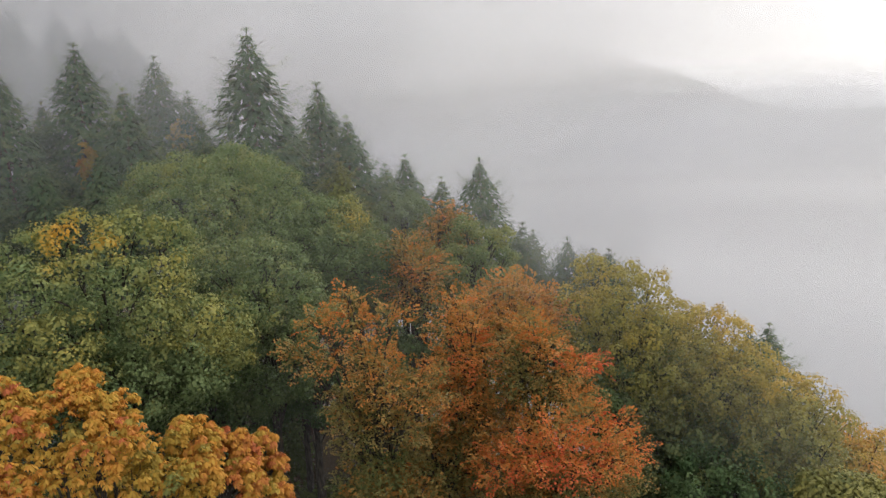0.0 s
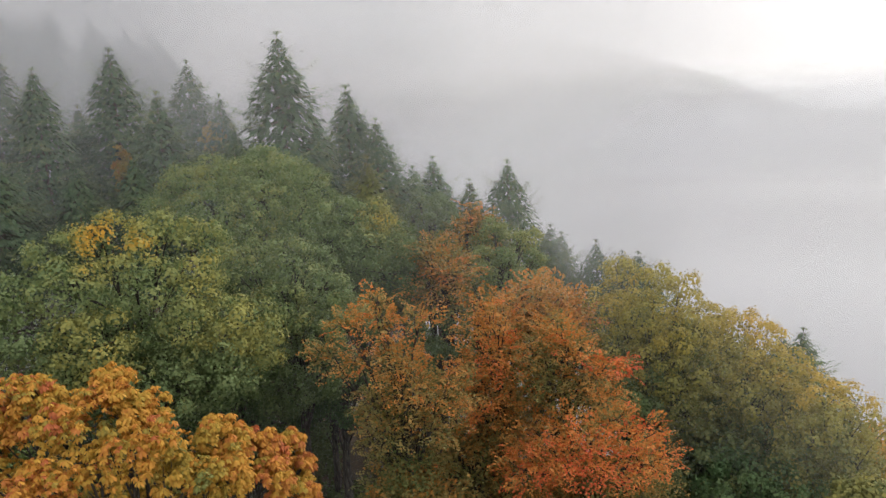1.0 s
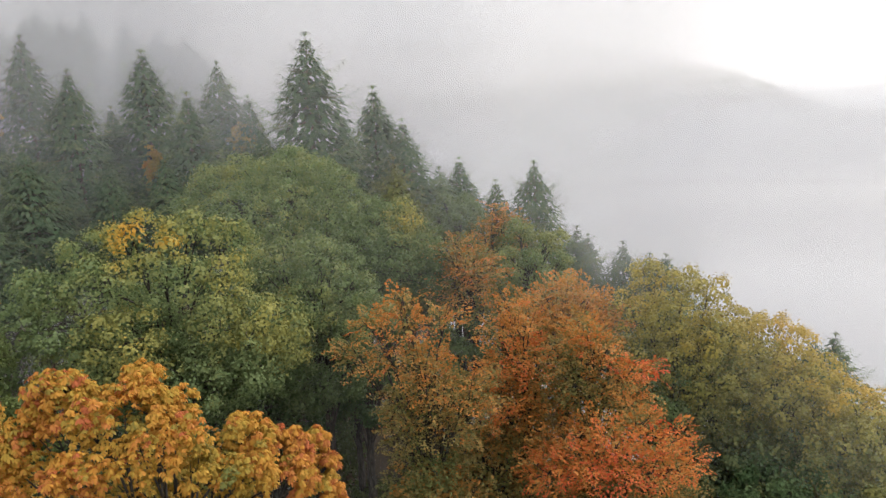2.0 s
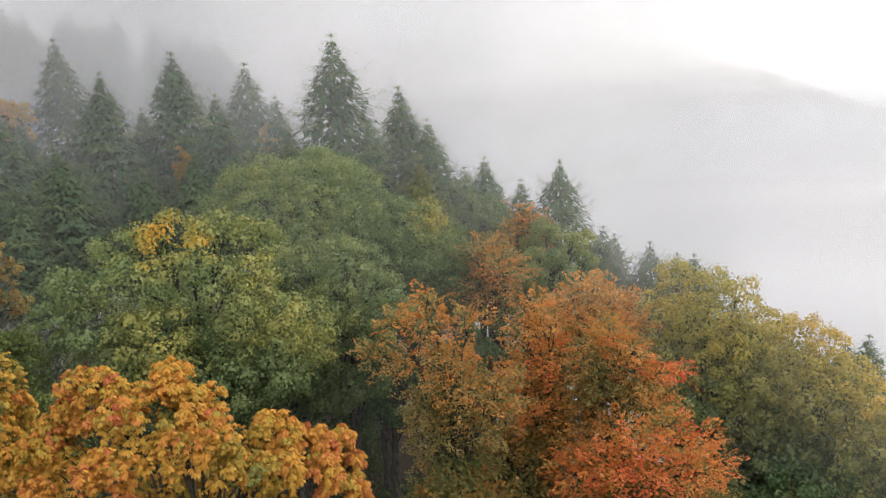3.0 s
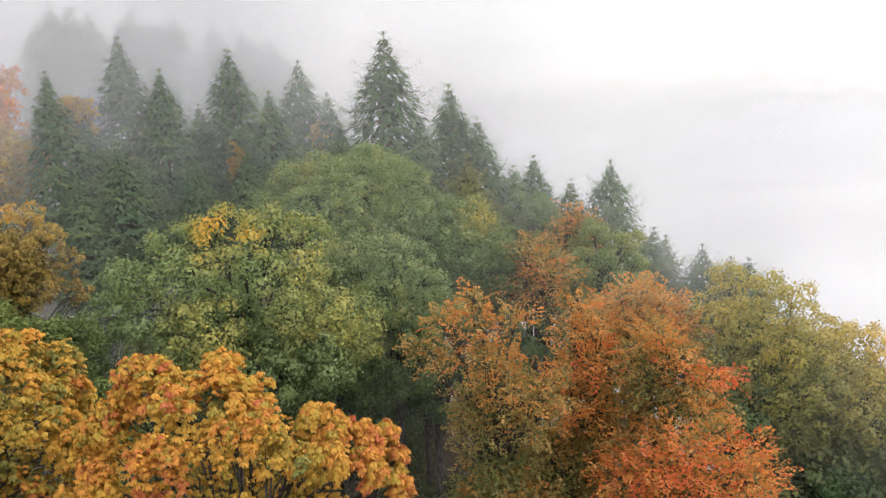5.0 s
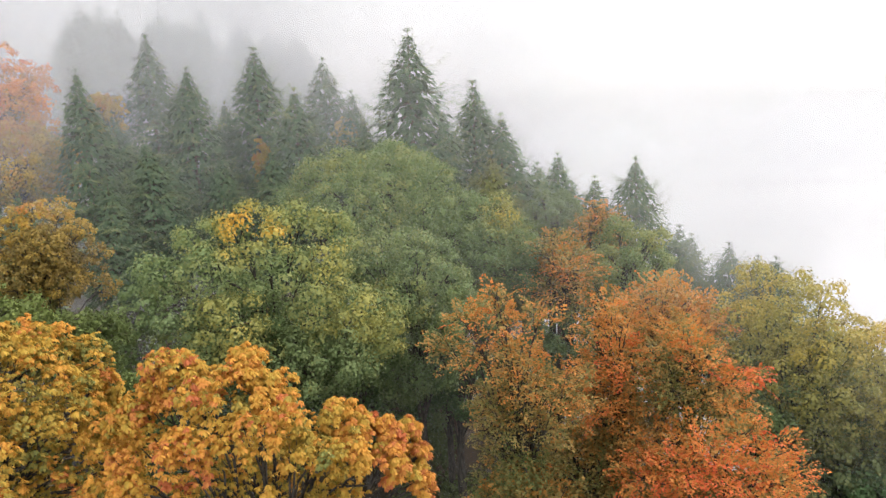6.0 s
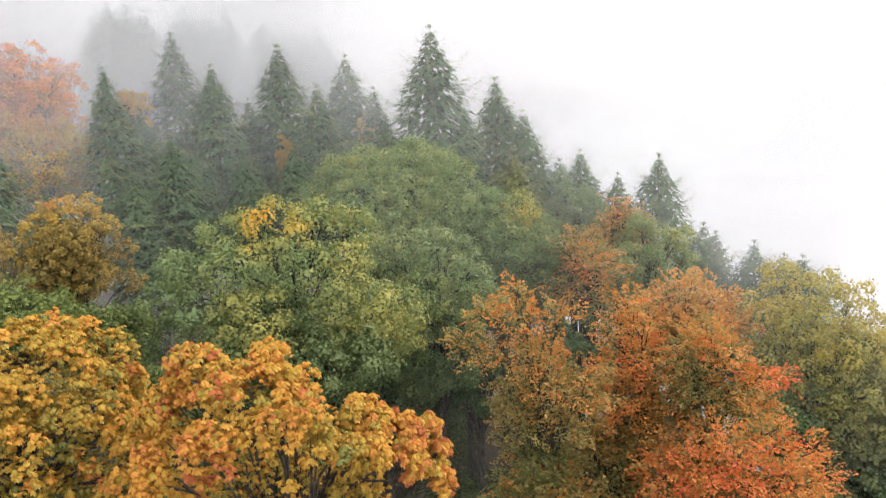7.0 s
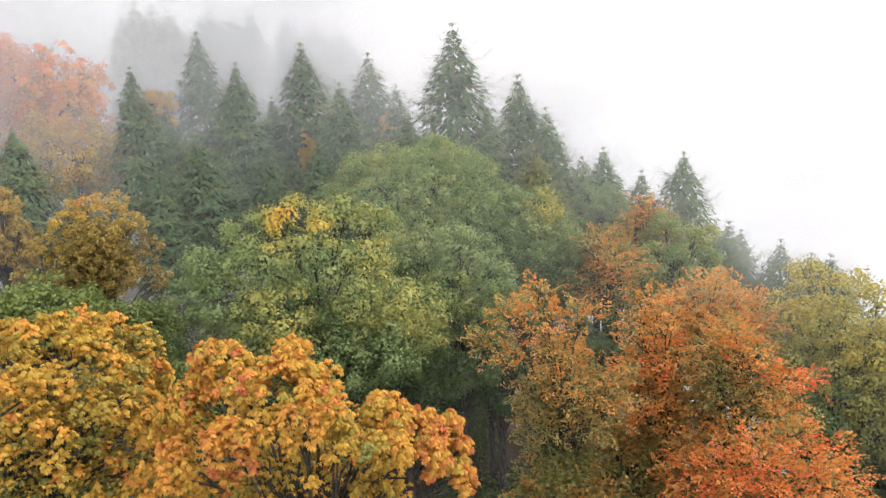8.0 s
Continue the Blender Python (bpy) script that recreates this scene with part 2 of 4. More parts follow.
# ---- fog: a bank that fills the valley and veils that hang between the trees ----
def fog_sea():
    rad, ang = np.geomspace(46, 338, 90), np.radians(np.linspace(-40, 130, 150))
    r, a = np.meshgrid(rad, ang, indexing="ij")
    x, y = r * np.sin(a), r * np.cos(a)
    z = EYE - 24 + (2.2 * np.sin(x * 0.031 + 0.6) * np.cos(y * 0.027) + 1.2 * np.sin(x * 0.083 + y * 0.05)) * np.exp(-r / 70) + r * 0.004
    z -= 12 * np.exp(-((r - 46) / 30) ** 2) + np.clip((24 - np.degrees(a)) * 1.2, 0, 40) * np.exp(-((r - 46) / 120) ** 2)
    k = np.clip((r - 235) / 103, 0, 1)
    z += 48 * k * k * (3 - 2 * k)
    v = np.stack([x, y, z], -1).reshape(-1, 3)
    w = len(ang)
    i, j = np.meshgrid(np.arange(len(rad) - 1), np.arange(w - 1), indexing="ij")
    q = np.stack([i * w + j, i * w + j + 1, (i + 1) * w + j + 1, (i + 1) * w + j], -1).reshape(-1, 4)
    m = mist("valley_fog", 0.94, EYE + 2, 15, 0.012, contrast=0.07, white=0.83)
    tagged(new("fog_bank", mesh("fog_bank", v, q, m, True)), "white bank of fog filling the valley below the wood", "fog", kind="stuff")


def fog_veil(radius, density, top, soft, scale, left=-75, right=75, low=False, cloud=False, white=0.56, side=None):
    ang = np.radians(np.linspace(left, right, 60))
    bottom, soft_low = (EYE - 3, 30) if cloud else (EYE - 19, 22) if low else (-1000, 1)
    zs = np.linspace(EYE - 45 if cloud else max(-60, bottom + 0.5), top + soft + 10, 12)
    z, a = np.meshgrid(zs, ang, indexing="ij")
    rr = radius + min(2.5, radius * 0.04) * (np.sin(a * 7 + radius) + 0.5 * np.sin(a * 17))
    v = np.stack([rr * np.sin(a), rr * np.cos(a), z], -1).reshape(-1, 3)
    i, j = np.meshgrid(np.arange(11), np.arange(59), indexing="ij")
    q = np.stack([i * 60 + j, i * 60 + j + 1, (i + 1) * 60 + j + 1, (i + 1) * 60 + j], -1).reshape(-1, 4)
    tagged(new("fog_veil", mesh("fog_veil", v, q, mist("thin_fog", density, top, soft, scale, bottom, soft_low, contrast=0.08 if cloud or density < 0.3 else 0.35, white=white, side=side, least=0.62 if cloud else 0.0), True)), "thin white veil of drifting fog among the trees", "fog", kind="stuff")


fog_sea()
fog_veil(31, 0.06, 60, 30, 0.05)
fog_veil(48, 0.105, 60, 30, 0.03)
fog_veil(59, 0.225, 60, 30, 0.03, side=(10, 60))
fog_veil(68, 0.26, 60, 30, 0.03, side=(-32, -8))
fog_veil(105, 0.64, 90, 35, 0.02, low=True, side=(0, 55), white=0.64)
# the cloud that hides the far hill's top
fog_veil(345, 0.99, 500, 40, 0.008, cloud=True, white=0.73, side=(90, 420))


# ---- broadleaved trees ----
def crown_plan(rng, rx, rz, lobes, lobe_r, flat):
    """Boughs on and inside an uneven egg shape: middles and sizes about the crown's middle."""
    k = np.arange(lobes) + 0.5
    z = 1 - k / lobes * 1.62
    a = k * 2.399963 + rng.uniform(0, 6.28)
    s = np.sqrt(np.maximum(0, 1 - z * z))
    d = np.stack([s * np.cos(a), s * np.sin(a), z], -1) + rng.normal(0, 0.10, (lobes, 3))
    reach = rng.uniform(0.66, 0.84, lobes)
    r = lobe_r * rng.uniform(0.75, 1.3, lobes)
    fit = np.array([max(rx - lobe_r, rx * 0.5), max(rx - lobe_r, rx * 0.5), max(rz - lobe_r * flat, rz * 0.5)])
    c = d * reach[:, None] / 0.80 * fit
    inner = rng.uniform(-0.5, 0.5, (lobes // 4, 3)) * fit
    return np.concatenate([c, inner]), np.concatenate([r, np.full(lobes // 4, lobe_r * 1.2)])


def with_boughs(c, r, boughs):
    """Adds a tree's own great boughs (middle, size, shift of leaf colour) to those of its plan."""
    own = np.zeros(len(c) + len(boughs))
    if len(boughs):
        e = np.array(boughs)
        c, r = np.concatenate([c, e[:, :3]]), np.concatenate([r, e[:, 3]])
        own[-len(e):] = e[:, 4]
        # the plan's boughs get a darker leaf colour than the great ones
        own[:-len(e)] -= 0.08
    return c, r, own


def bough_leaves(rng, c, r, clumps, per, size, flat, base, vary, droop, own):
    """Leaves of all boughs: little clumps over each bough's outside, leaves over each clump."""
    L = len(c)
    d = unit(rng.normal(0, 1, (L, clumps, 3)) + unit(c)[:, None] * 0.75 + np.array([0, 0, 0.35]))
    cc = c[:, None] + d * (r[:, None, None] * rng.uniform(0.55, 1.4, (L, clumps, 1))) * np.array([1, 1, flat])
    cr = r[:, None] * rng.uniform(0.26, 0.46, (L, clumps))
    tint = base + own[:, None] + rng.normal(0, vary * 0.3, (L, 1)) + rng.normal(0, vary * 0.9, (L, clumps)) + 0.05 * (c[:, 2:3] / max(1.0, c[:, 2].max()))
    e = unit(rng.normal(0, 1, (L, clumps, per, 3)) + d[:, :, None] * 0.6 + np.array([0, 0, 0.25]))
    p = cc[:, :, None] + e * cr[:, :, None, None] * rng.uniform(0.5, 1.05, (L, clumps, per, 1)) * np.array([1, 1, 0.5 + 0.5 * flat])
    n = unit(e * 0.5 + d[:, :, None] * 0.5 + np.array([0, 0, 0.65]) + rng.normal(0, 0.24, p.shape))
    way = rng.normal(0, 1, p.shape) + e * 0.5 - np.array([0, 0, droop])
    way -= n * (way * n).sum(-1, keepdims=True) * 0.8
    t = np.repeat(tint[:, :, None], per, 2) + rng.normal(0, 0.03, (L, clumps, per))
    k = p.size // 3
    return p.reshape(k, 3), way.reshape(k, 3), n.reshape(k, 3), t.ravel(), size * rng.uniform(0.7, 1.25, k)


def timber(rng, root, foot, middle, c, r, rx, height, mat, limbs):
    """Trunk, main limbs and twigs up to the boughs. All about the tree's foot."""
    girth = 0.018 * height + 0.05
    top = middle + np.array([0, 0, 0.25 * rx])
    s = np.linspace(0, 1, 9)[:, None]
    bend = np.concatenate([np.sin(s * 3.1) * rng.normal(0, 0.25), np.sin(s * 2.7) * rng.normal(0, 0.25), s * 0], 1)
    spine = top * s + bend
    rad = girth * (1.0 - 0.72 * s[:, 0])
    rad[0] *= 1.5
    rad[1] *= 1.08
    part("trunk", mesh("trunk", *tube(spine, rad, 10), mat, True), root)
    order = np.argsort(-r * (1 + 0.3 * rng.random(len(r))))
    twigs = []
    for k, i in enumerate(order):
        end = middle + c[i]
        at = np.clip(rng.uniform(0.55, 0.95), 0, 1)
        start = np.array([np.interp(at, s[:, 0], spine[:, q]) for q in range(3)])
        u = np.linspace(0, 1, 6)[:, None]
        line = start * (1 - u) + end * u + np.array([0, 0, 1.0]) * np.sin(u * 3.14) * 0.12 * np.linalg.norm(end - start) + rng.normal(0, 0.06, (6, 3)) * u
        thick = girth * 0.24 * (1 - 0.8 * u[:, 0])
        if k < limbs:
            part("limb", mesh("limb", *tube(line, thick, 6), mat, True), root)
        else:
            twigs.append(tube(line, thick * 0.6, 4))
        for q in range(4):
            tip = end + unit(rng.normal(0, 1, 3) + c[i] * 0.3) * r[i] * rng.uniform(0.7, 1.02)
            mid = (line[4] + tip) / 2 + rng.normal(0, 0.08, 3)
            twigs.append(tube([line[3 + q % 3], mid, tip], [0.035, 0.022, 0.006], 3))
    part("branchwork", mesh("branchwork", *joined(twigs), mat, True), root, kind="stuff")


def sphere_ways(rng, k):
    """k ways spread evenly over the sphere, a little shaken and turned at random."""
    i = np.arange(k) + 0.5
    z = 1 - 2 * i / k
    a = i * 2.399963 + rng.uniform(0, 6.28)
    s = np.sqrt(1 - z * z)
    return unit(np.stack([s * np.cos(a), s * np.sin(a), z], -1) + rng.normal(0, 0.55 / math.sqrt(k), (k, 3)))


def frames_of(ax):
    ref = np.where(np.abs(ax[..., 2:]) < 0.9, np.array([0, 0, 1.0]), np.array([1.0, 0, 0]))
    u = unit(np.cross(ax, ref))
    return u, np.cross(ax, u)


def rosettes(rng, c, r, own, dense, per, tuft, size, flat, base, vary, droop):
    """Oak-like boughs: each is a heap of small rounded puffs, and each puff a dome of leaves round its twigs' ends."""
    out = []
    for ci, ri, oi in zip(c, r, own):
        d = sphere_ways(rng, max(7, int(dense * ri ** 1.6)))
        away = unit(ci * np.array([1, 1, 0.8]) + np.array([0, 0, 0.6]))
        d = d[(d * away).sum(-1) > -0.3]
        k = len(d)
        t = ci + d * (ri * rng.uniform(0.6, 1.08, k))[:, None] * np.array([1, 1, flat])
        ax = unit(d + 0.3 * away + np.array([0, 0, 0.7]) + rng.normal(0, 0.2, (k, 3)))
        u, v = frames_of(ax)
        ph = np.arange(per) * 2.399963 + rng.uniform(0, 6.28, (k, 1))
        th = np.arccos(1 - 1.3 * (np.arange(per) + 0.5) / per)[None] + rng.normal(0, 0.12, (k, per))
        w = np.cos(th)[..., None] * ax[:, None] + np.sin(th)[..., None] * (np.cos(ph)[..., None] * u[:, None] + np.sin(ph)[..., None] * v[:, None])
        big = tuft * rng.uniform(0.65, 1.35, (k, 1, 1)) * min(1.2, max(0.75, ri))
        p = t[:, None] + w * big * rng.uniform(0.55, 1.08, (k, per, 1)) * np.array([1, 1, 0.85])
        n = unit(w * 0.8 + ax[:, None] * 0.25 + rng.normal(0, 0.22, (k, per, 3)))
        way = rng.normal(0, 0.6, (k, per, 3)) + w * 0.8 - np.array([0, 0, droop])
        way -= n * (way * n).sum(-1, keepdims=True) * 0.6
        # leaf colour lightens up each puff and the crown, painting shade low down
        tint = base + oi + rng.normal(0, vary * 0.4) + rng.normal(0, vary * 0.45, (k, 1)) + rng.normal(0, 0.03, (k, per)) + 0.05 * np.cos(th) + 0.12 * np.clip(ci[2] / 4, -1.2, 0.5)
        length = size * rng.uniform(0.7, 1.25, (k, per))
        out.append((p.reshape(-1, 3), way.reshape(-1, 3), n.reshape(-1, 3), tint.ravel(), length.ravel()))
        # the larger leaves further in, which close each puff, tinted slightly darker
        b = min(per, 36)
        pick = np.linspace(0, per - 1, b).astype(int)
        wb = unit(w[:, pick] + rng.normal(0, 0.15, (k, b, 3)))
        nb = unit(wb + rng.normal(0, 0.12, (k, b, 3)))
        across = rng.normal(0, 1, (k, b, 3))
        across -= nb * (across * nb).sum(-1, keepdims=True)
        lb = np.broadcast_to(big[..., 0] * 0.29, (k, b)) * rng.uniform(0.8, 1.2, (k, b))
        pb = t[:, None] + wb * big * 0.6 * np.array([1, 1, 0.85]) - unit(across) * lb[..., None] * 0.5
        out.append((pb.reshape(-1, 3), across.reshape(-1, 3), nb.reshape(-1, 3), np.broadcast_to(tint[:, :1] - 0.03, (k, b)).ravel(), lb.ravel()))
        # the shaded leaves inside, with some of that shade put into their colour
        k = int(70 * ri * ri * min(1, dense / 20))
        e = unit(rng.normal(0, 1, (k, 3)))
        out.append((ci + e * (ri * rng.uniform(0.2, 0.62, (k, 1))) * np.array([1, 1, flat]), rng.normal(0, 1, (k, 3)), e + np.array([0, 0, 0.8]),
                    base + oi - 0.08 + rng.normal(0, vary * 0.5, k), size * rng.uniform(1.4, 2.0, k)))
    return [np.concatenate(q) for q in zip(*out)]


def sprays(rng, c, r, own, dense, per, reach, size, flat, base, vary, droop):
    """Beech-like boughs: flat layered sprays, leaves to both sides of long twigs that rise and then nod at their ends."""
    out = []
    for ci, ri, oi in zip(c, r, own):
        d = sphere_ways(rng, max(8, int(dense * ri * ri)))
        away = unit(ci * np.array([1, 1, 0.5]) + np.array([0, 0, 0.5]))
        d = d[(d * away).sum(-1) > -0.4]
        k = len(d)
        ax = unit(d * np.array([1, 1, 0.55]) + away * 0.35 + np.array([0, 0, 0.16]) + rng.normal(0, 0.3, (k, 3)))
        top = unit(np.array([0, 0, 1.0]) + d * 0.35 + rng.normal(0, 0.22, (k, 3)))
        side = unit(np.cross(ax, top))
        top = np.cross(side, ax)
        L = reach * rng.uniform(0.6, 1.4, (k, 1)) * (0.6 + 0.4 * ri)
        s = (np.arange(per) + rng.uniform(0, 1, (k, per))) / per
        wide = L * 0.30 * np.sin(np.clip(s * 0.85 + 0.15, 0, 1) * 3.1) + 0.03
        off = rng.uniform(-1, 1, (k, per)) * wide
        start = ci + d * (ri * rng.uniform(0.45, 0.8, (k, 1))) * np.array([1, 1, flat])
        p = start[:, None] + ax[:, None] * (L * s)[..., None] + side[:, None] * off[..., None] - np.array([0, 0, 1.0]) * (droop * 0.35 * L * s ** 2.5 + 0.25 * np.abs(off))[..., None]
        w = ax[:, None] * 0.7 + side[:, None] * np.sign(off)[..., None] * 0.8 - np.array([0, 0, 0.25 * droop]) + rng.normal(0, 0.3, (k, per, 3))
        n = top[:, None] + rng.normal(0, 0.32, (k, per, 3))
        tint = base + oi + rng.normal(0, vary * 0.6) + rng.normal(0, vary * 0.6, (k, 1)) + rng.normal(0, 0.05, (k, per)) + 0.10 * (s - 0.5)
        out.append((p.reshape(-1, 3), w.reshape(-1, 3), n.reshape(-1, 3), tint.ravel(), size * rng.uniform(0.7, 1.25, k * per)))
        # leaves inside the bough, a darker tint painting in their shade
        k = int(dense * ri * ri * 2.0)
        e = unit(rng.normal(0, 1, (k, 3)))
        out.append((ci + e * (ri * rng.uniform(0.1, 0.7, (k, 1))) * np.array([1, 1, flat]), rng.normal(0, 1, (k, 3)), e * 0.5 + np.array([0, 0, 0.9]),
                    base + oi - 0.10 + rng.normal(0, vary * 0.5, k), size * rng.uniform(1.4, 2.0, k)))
    return [np.concatenate(q) for q in zip(*out)]


def broadleaf(name, x, y, z, rx, rz, seed, mat, label, category="tree", lobe=0.3, lobes=34, habit=rosettes, dense=44, per=18, tuft=0.16, size=0.15, shape=0.6, flat=0.8,
              base=0.4, vary=0.1, droop=0.3, limbs=9, boughs=(), patches=(), detail=1.0, inset=0.76):
    """A tree whose crown has its middle at x, y, z and the half widths rx and rz. Returns its foot."""
    rng = np.random.default_rng(seed)
    size, tuft, dense = size / math.sqrt(detail), tuft / math.sqrt(detail), dense * detail
    floor = float(ground_z(x, y)) - 0.15
    root = tagged(new(name), label, category)
    root.location = (x, y, floor)
    middle = np.array([0, 0, z - floor])
    c, r = crown_plan(rng, rx, rz, lobes, rx * lobe, flat)
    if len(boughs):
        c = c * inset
    c, r, own = with_boughs(c, r, boughs)
    k = len(c) - len(boughs)
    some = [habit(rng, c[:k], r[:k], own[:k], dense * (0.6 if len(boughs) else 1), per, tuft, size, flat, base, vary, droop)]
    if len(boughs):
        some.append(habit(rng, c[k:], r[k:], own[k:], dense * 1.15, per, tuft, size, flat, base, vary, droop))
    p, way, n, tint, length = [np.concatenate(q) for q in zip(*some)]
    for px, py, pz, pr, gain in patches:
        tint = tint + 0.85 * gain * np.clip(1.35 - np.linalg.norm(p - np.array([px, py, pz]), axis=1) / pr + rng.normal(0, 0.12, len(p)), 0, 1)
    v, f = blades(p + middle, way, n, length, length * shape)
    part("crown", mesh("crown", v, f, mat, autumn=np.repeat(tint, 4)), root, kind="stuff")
    timber(rng, root, floor, middle, c, r, rx, z + rz - floor, BARK, limbs)
    return root


def oak_tree(x, y, z, rx, rz, seed, base=0.36, vary=0.10, label="broad oak with dense green leaves just turning yellow", **more):
    m = max(0.4, min(1.6, rx / 5))
    return broadleaf("oak_tree", x, y, z, rx, rz, seed, OAK_LEAF, label, base=base, vary=vary, lobe=0.2, lobes=int(38 * m), dense=14, per=60, tuft=0.44,
                     size=0.115, shape=0.76, flat=0.92, droop=0.15, **more)


def beech_tree(x, y, z, rx, rz, seed, base=0.5, vary=0.16, label="beech with fine copper-orange autumn leaves in hanging layers", **more):
    return broadleaf("beech_tree", x, y, z, rx, rz, seed, BEECH_LEAF, label, base=base, vary=vary, lobe=0.3, lobes=30, habit=sprays, dense=40, per=34, tuft=0.74,
                     size=0.10, shape=0.72, flat=0.8, droop=0.7, inset=0.86, **more)


def lime_tree(x, y, z, rx, rz, seed, base=0.29, vary=0.11, label="lime tree with olive-green leaves turning gold on top", **more):
    return broadleaf("lime_tree", x, y, z, rx, rz, seed, LIME_LEAF, label, base=base, vary=vary, lobe=0.28, lobes=34, dense=11, per=48, tuft=0.46,
                     size=0.125, shape=0.78, flat=0.85, droop=0.5, **more)


def maple_tree(x, y, z, rx, rz, seed, base=0.44, vary=0.14, label="maple thinning to brown and yellow leaves", **more):
    return broadleaf("maple_tree", x, y, z, rx, rz, seed, MAPLE_LEAF, label, base=base, vary=vary, lobe=0.3, lobes=30, dense=24, per=34, tuft=0.26,
                     size=0.115, shape=0.85, droop=0.5, **more)


def hazel_bush(x, y, z, rx, rz, seed, base=0.35, label="low green hazel bush under the taller trees", lobes=26, **more):
    return broadleaf("hazel_bush", x, y, z, rx, rz, seed, HAZEL_LEAF, label, "bush", base=base, vary=0.1, lobe=0.33, lobes=lobes, dense=10, per=26, tuft=0.36, size=0.14, shape=0.8, droop=0.3, **more)


def hazy(x, y, z, rx, rz, seed, mat, base, label):
    return broadleaf("broadleaf_tree", x, y, z, rx, rz, seed, mat, label, base=base, vary=0.12, lobe=0.3, lobes=24, dense=5 if rx > 3.5 else 18, per=30, tuft=0.55 if rx > 3.5 else 0.3, size=0.24 if rx > 2.5 else 0.16,
                     shape=0.75, droop=0.5)


def far_red(x, y, z, rx, rz, seed):
    return hazy(x, y, z, rx, rz, seed, BEECH_LEAF, 0.6, "russet-red beech half lost in the fog uphill")


def far_orange(x, y, z, rx, rz, seed):
    return hazy(x, y, z, rx, rz, seed, MAPLE_LEAF, 0.62, "orange-yellow maple behind the dark spruces")


def far_yellow(x, y, z, rx, rz, seed):
    return hazy(x, y, z, rx, rz, seed, MAPLE_LEAF, 0.66, "small yellow maple behind a spruce in fog")


# horse chestnut: fans of seven hanging leaflets
def fan(rng, size):
    """One hand-shaped leaf about its stalk's end, facing up."""
    a = np.radians(np.linspace(-128, 128, 7)) + rng.normal(0, 0.06, 7)
    length = size * np.array([0.55, 0.78, 0.95, 1.0, 0.95, 0.78, 0.55]) * rng.uniform(0.9, 1.1, 7)
    drop = rng.uniform(0.5, 1.5, 7)
    d = np.stack([np.cos(a), np.sin(a), -drop], -1)
    n = np.stack([np.cos(a) * 0.6, np.sin(a) * 0.6, np.ones(7)], -1)
    return blades(np.zeros((7, 3)), d, n, length, length * 0.40, 0.1, 0.62)


FANS = []


def chestnut_tree(x, y, z, rx, rz, autumn, seed, boughs=(), label="horse chestnut with drooping orange-yellow autumn leaves"):
    rng = np.random.default_rng(seed)
    floor = float(ground_z(x, y)) - 0.15
    root = tagged(new("chestnut_tree"), label, "tree")
    root.location = (x, y, floor)
    middle = np.array([0, 0, z - floor])
    c, r = crown_plan(rng, rx, rz, 56, rx * 0.24, 0.85)
    c = c * 0.84
    c, r, own = with_boughs(c, r, boughs)
    j = len(c) - len(boughs)
    some = [bough_leaves(rng, c[:j], r[:j], 13, 6, 1.0, 0.9, autumn - 0.12, 0.2, 0.2, own[:j]), bough_leaves(rng, c[j:], r[j:], 30, 13, 1.0, 0.9, autumn, 0.2, 0.2, own[j:] * 0.6)]
    p, way, n, tint, length = [np.concatenate(q) for q in zip(*some)]
    shapes = [fan(rng, 0.125) for _ in range(8)]
    if not FANS:
        for v, f in shapes:
            FANS.append(mesh("leaf", v, f, CHESTNUT_ONE))
    up = unit(n * 0.5 + np.array([0, 0, 0.8]))
    ax = unit(np.cross(up, way))
    ay = np.cross(up, ax)
    k = rng.integers(0, 8, len(p))
    size = rng.uniform(0.7, 1.3, len(p))
    near = np.zeros(len(p), bool)
    if seed == 1:  # the outermost leaves of the top, towards the open side, stand alone
        lead = p[:, 2] * 1.0 - p[:, 1] * 0.5 + np.linalg.norm(p, axis=1) * 0.4
        near[np.argsort(-lead)[:300]] = True
    vs, fs, ts = [], [], []
    base = 0
    for s, (v, f) in enumerate(shapes):
        q = np.where((k == s) & ~near)[0]
        w = size[q, None, None] * (v[None, :, :1] * ax[q, None] + v[None, :, 1:2] * ay[q, None] + v[None, :, 2:] * up[q, None]) + (p[q] + middle)[:, None]
        vs.append(w.reshape(-1, 3))
        fs.append((np.arange(len(q))[:, None, None] * len(v) + f[None] + base).reshape(-1, 4))
        ts.append(np.repeat(tint[q], len(v)))
        base += len(q) * len(v)
    part("crown", mesh("crown", np.concatenate(vs), np.concatenate(fs), CHESTNUT_LEAF, autumn=np.concatenate(ts)), root, kind="stuff")
    for i in np.where(near)[0]:
        ob = part("leaf", FANS[k[i]], root)
        m = np.stack([ax[i], ay[i], up[i]], 1) * size[i]
        pos = p[i] + middle
        ob.matrix_local = Matrix([[*m[0], pos[0]], [*m[1], pos[1]], [*m[2], pos[2]], [0, 0, 0, 1]])
    timber(rng, root, floor, middle, c, r, rx, z + rz - floor, BARK, 10)
    return root


# ---- spruces ----
LARCH = foliage("larch_needles", [(0.0, (0.09, 0.105, 0.035)), (0.5, (0.16, 0.165, 0.045)), (1.0, (0.27, 0.22, 0.05))], gloss=0.12, through_light=0.2)


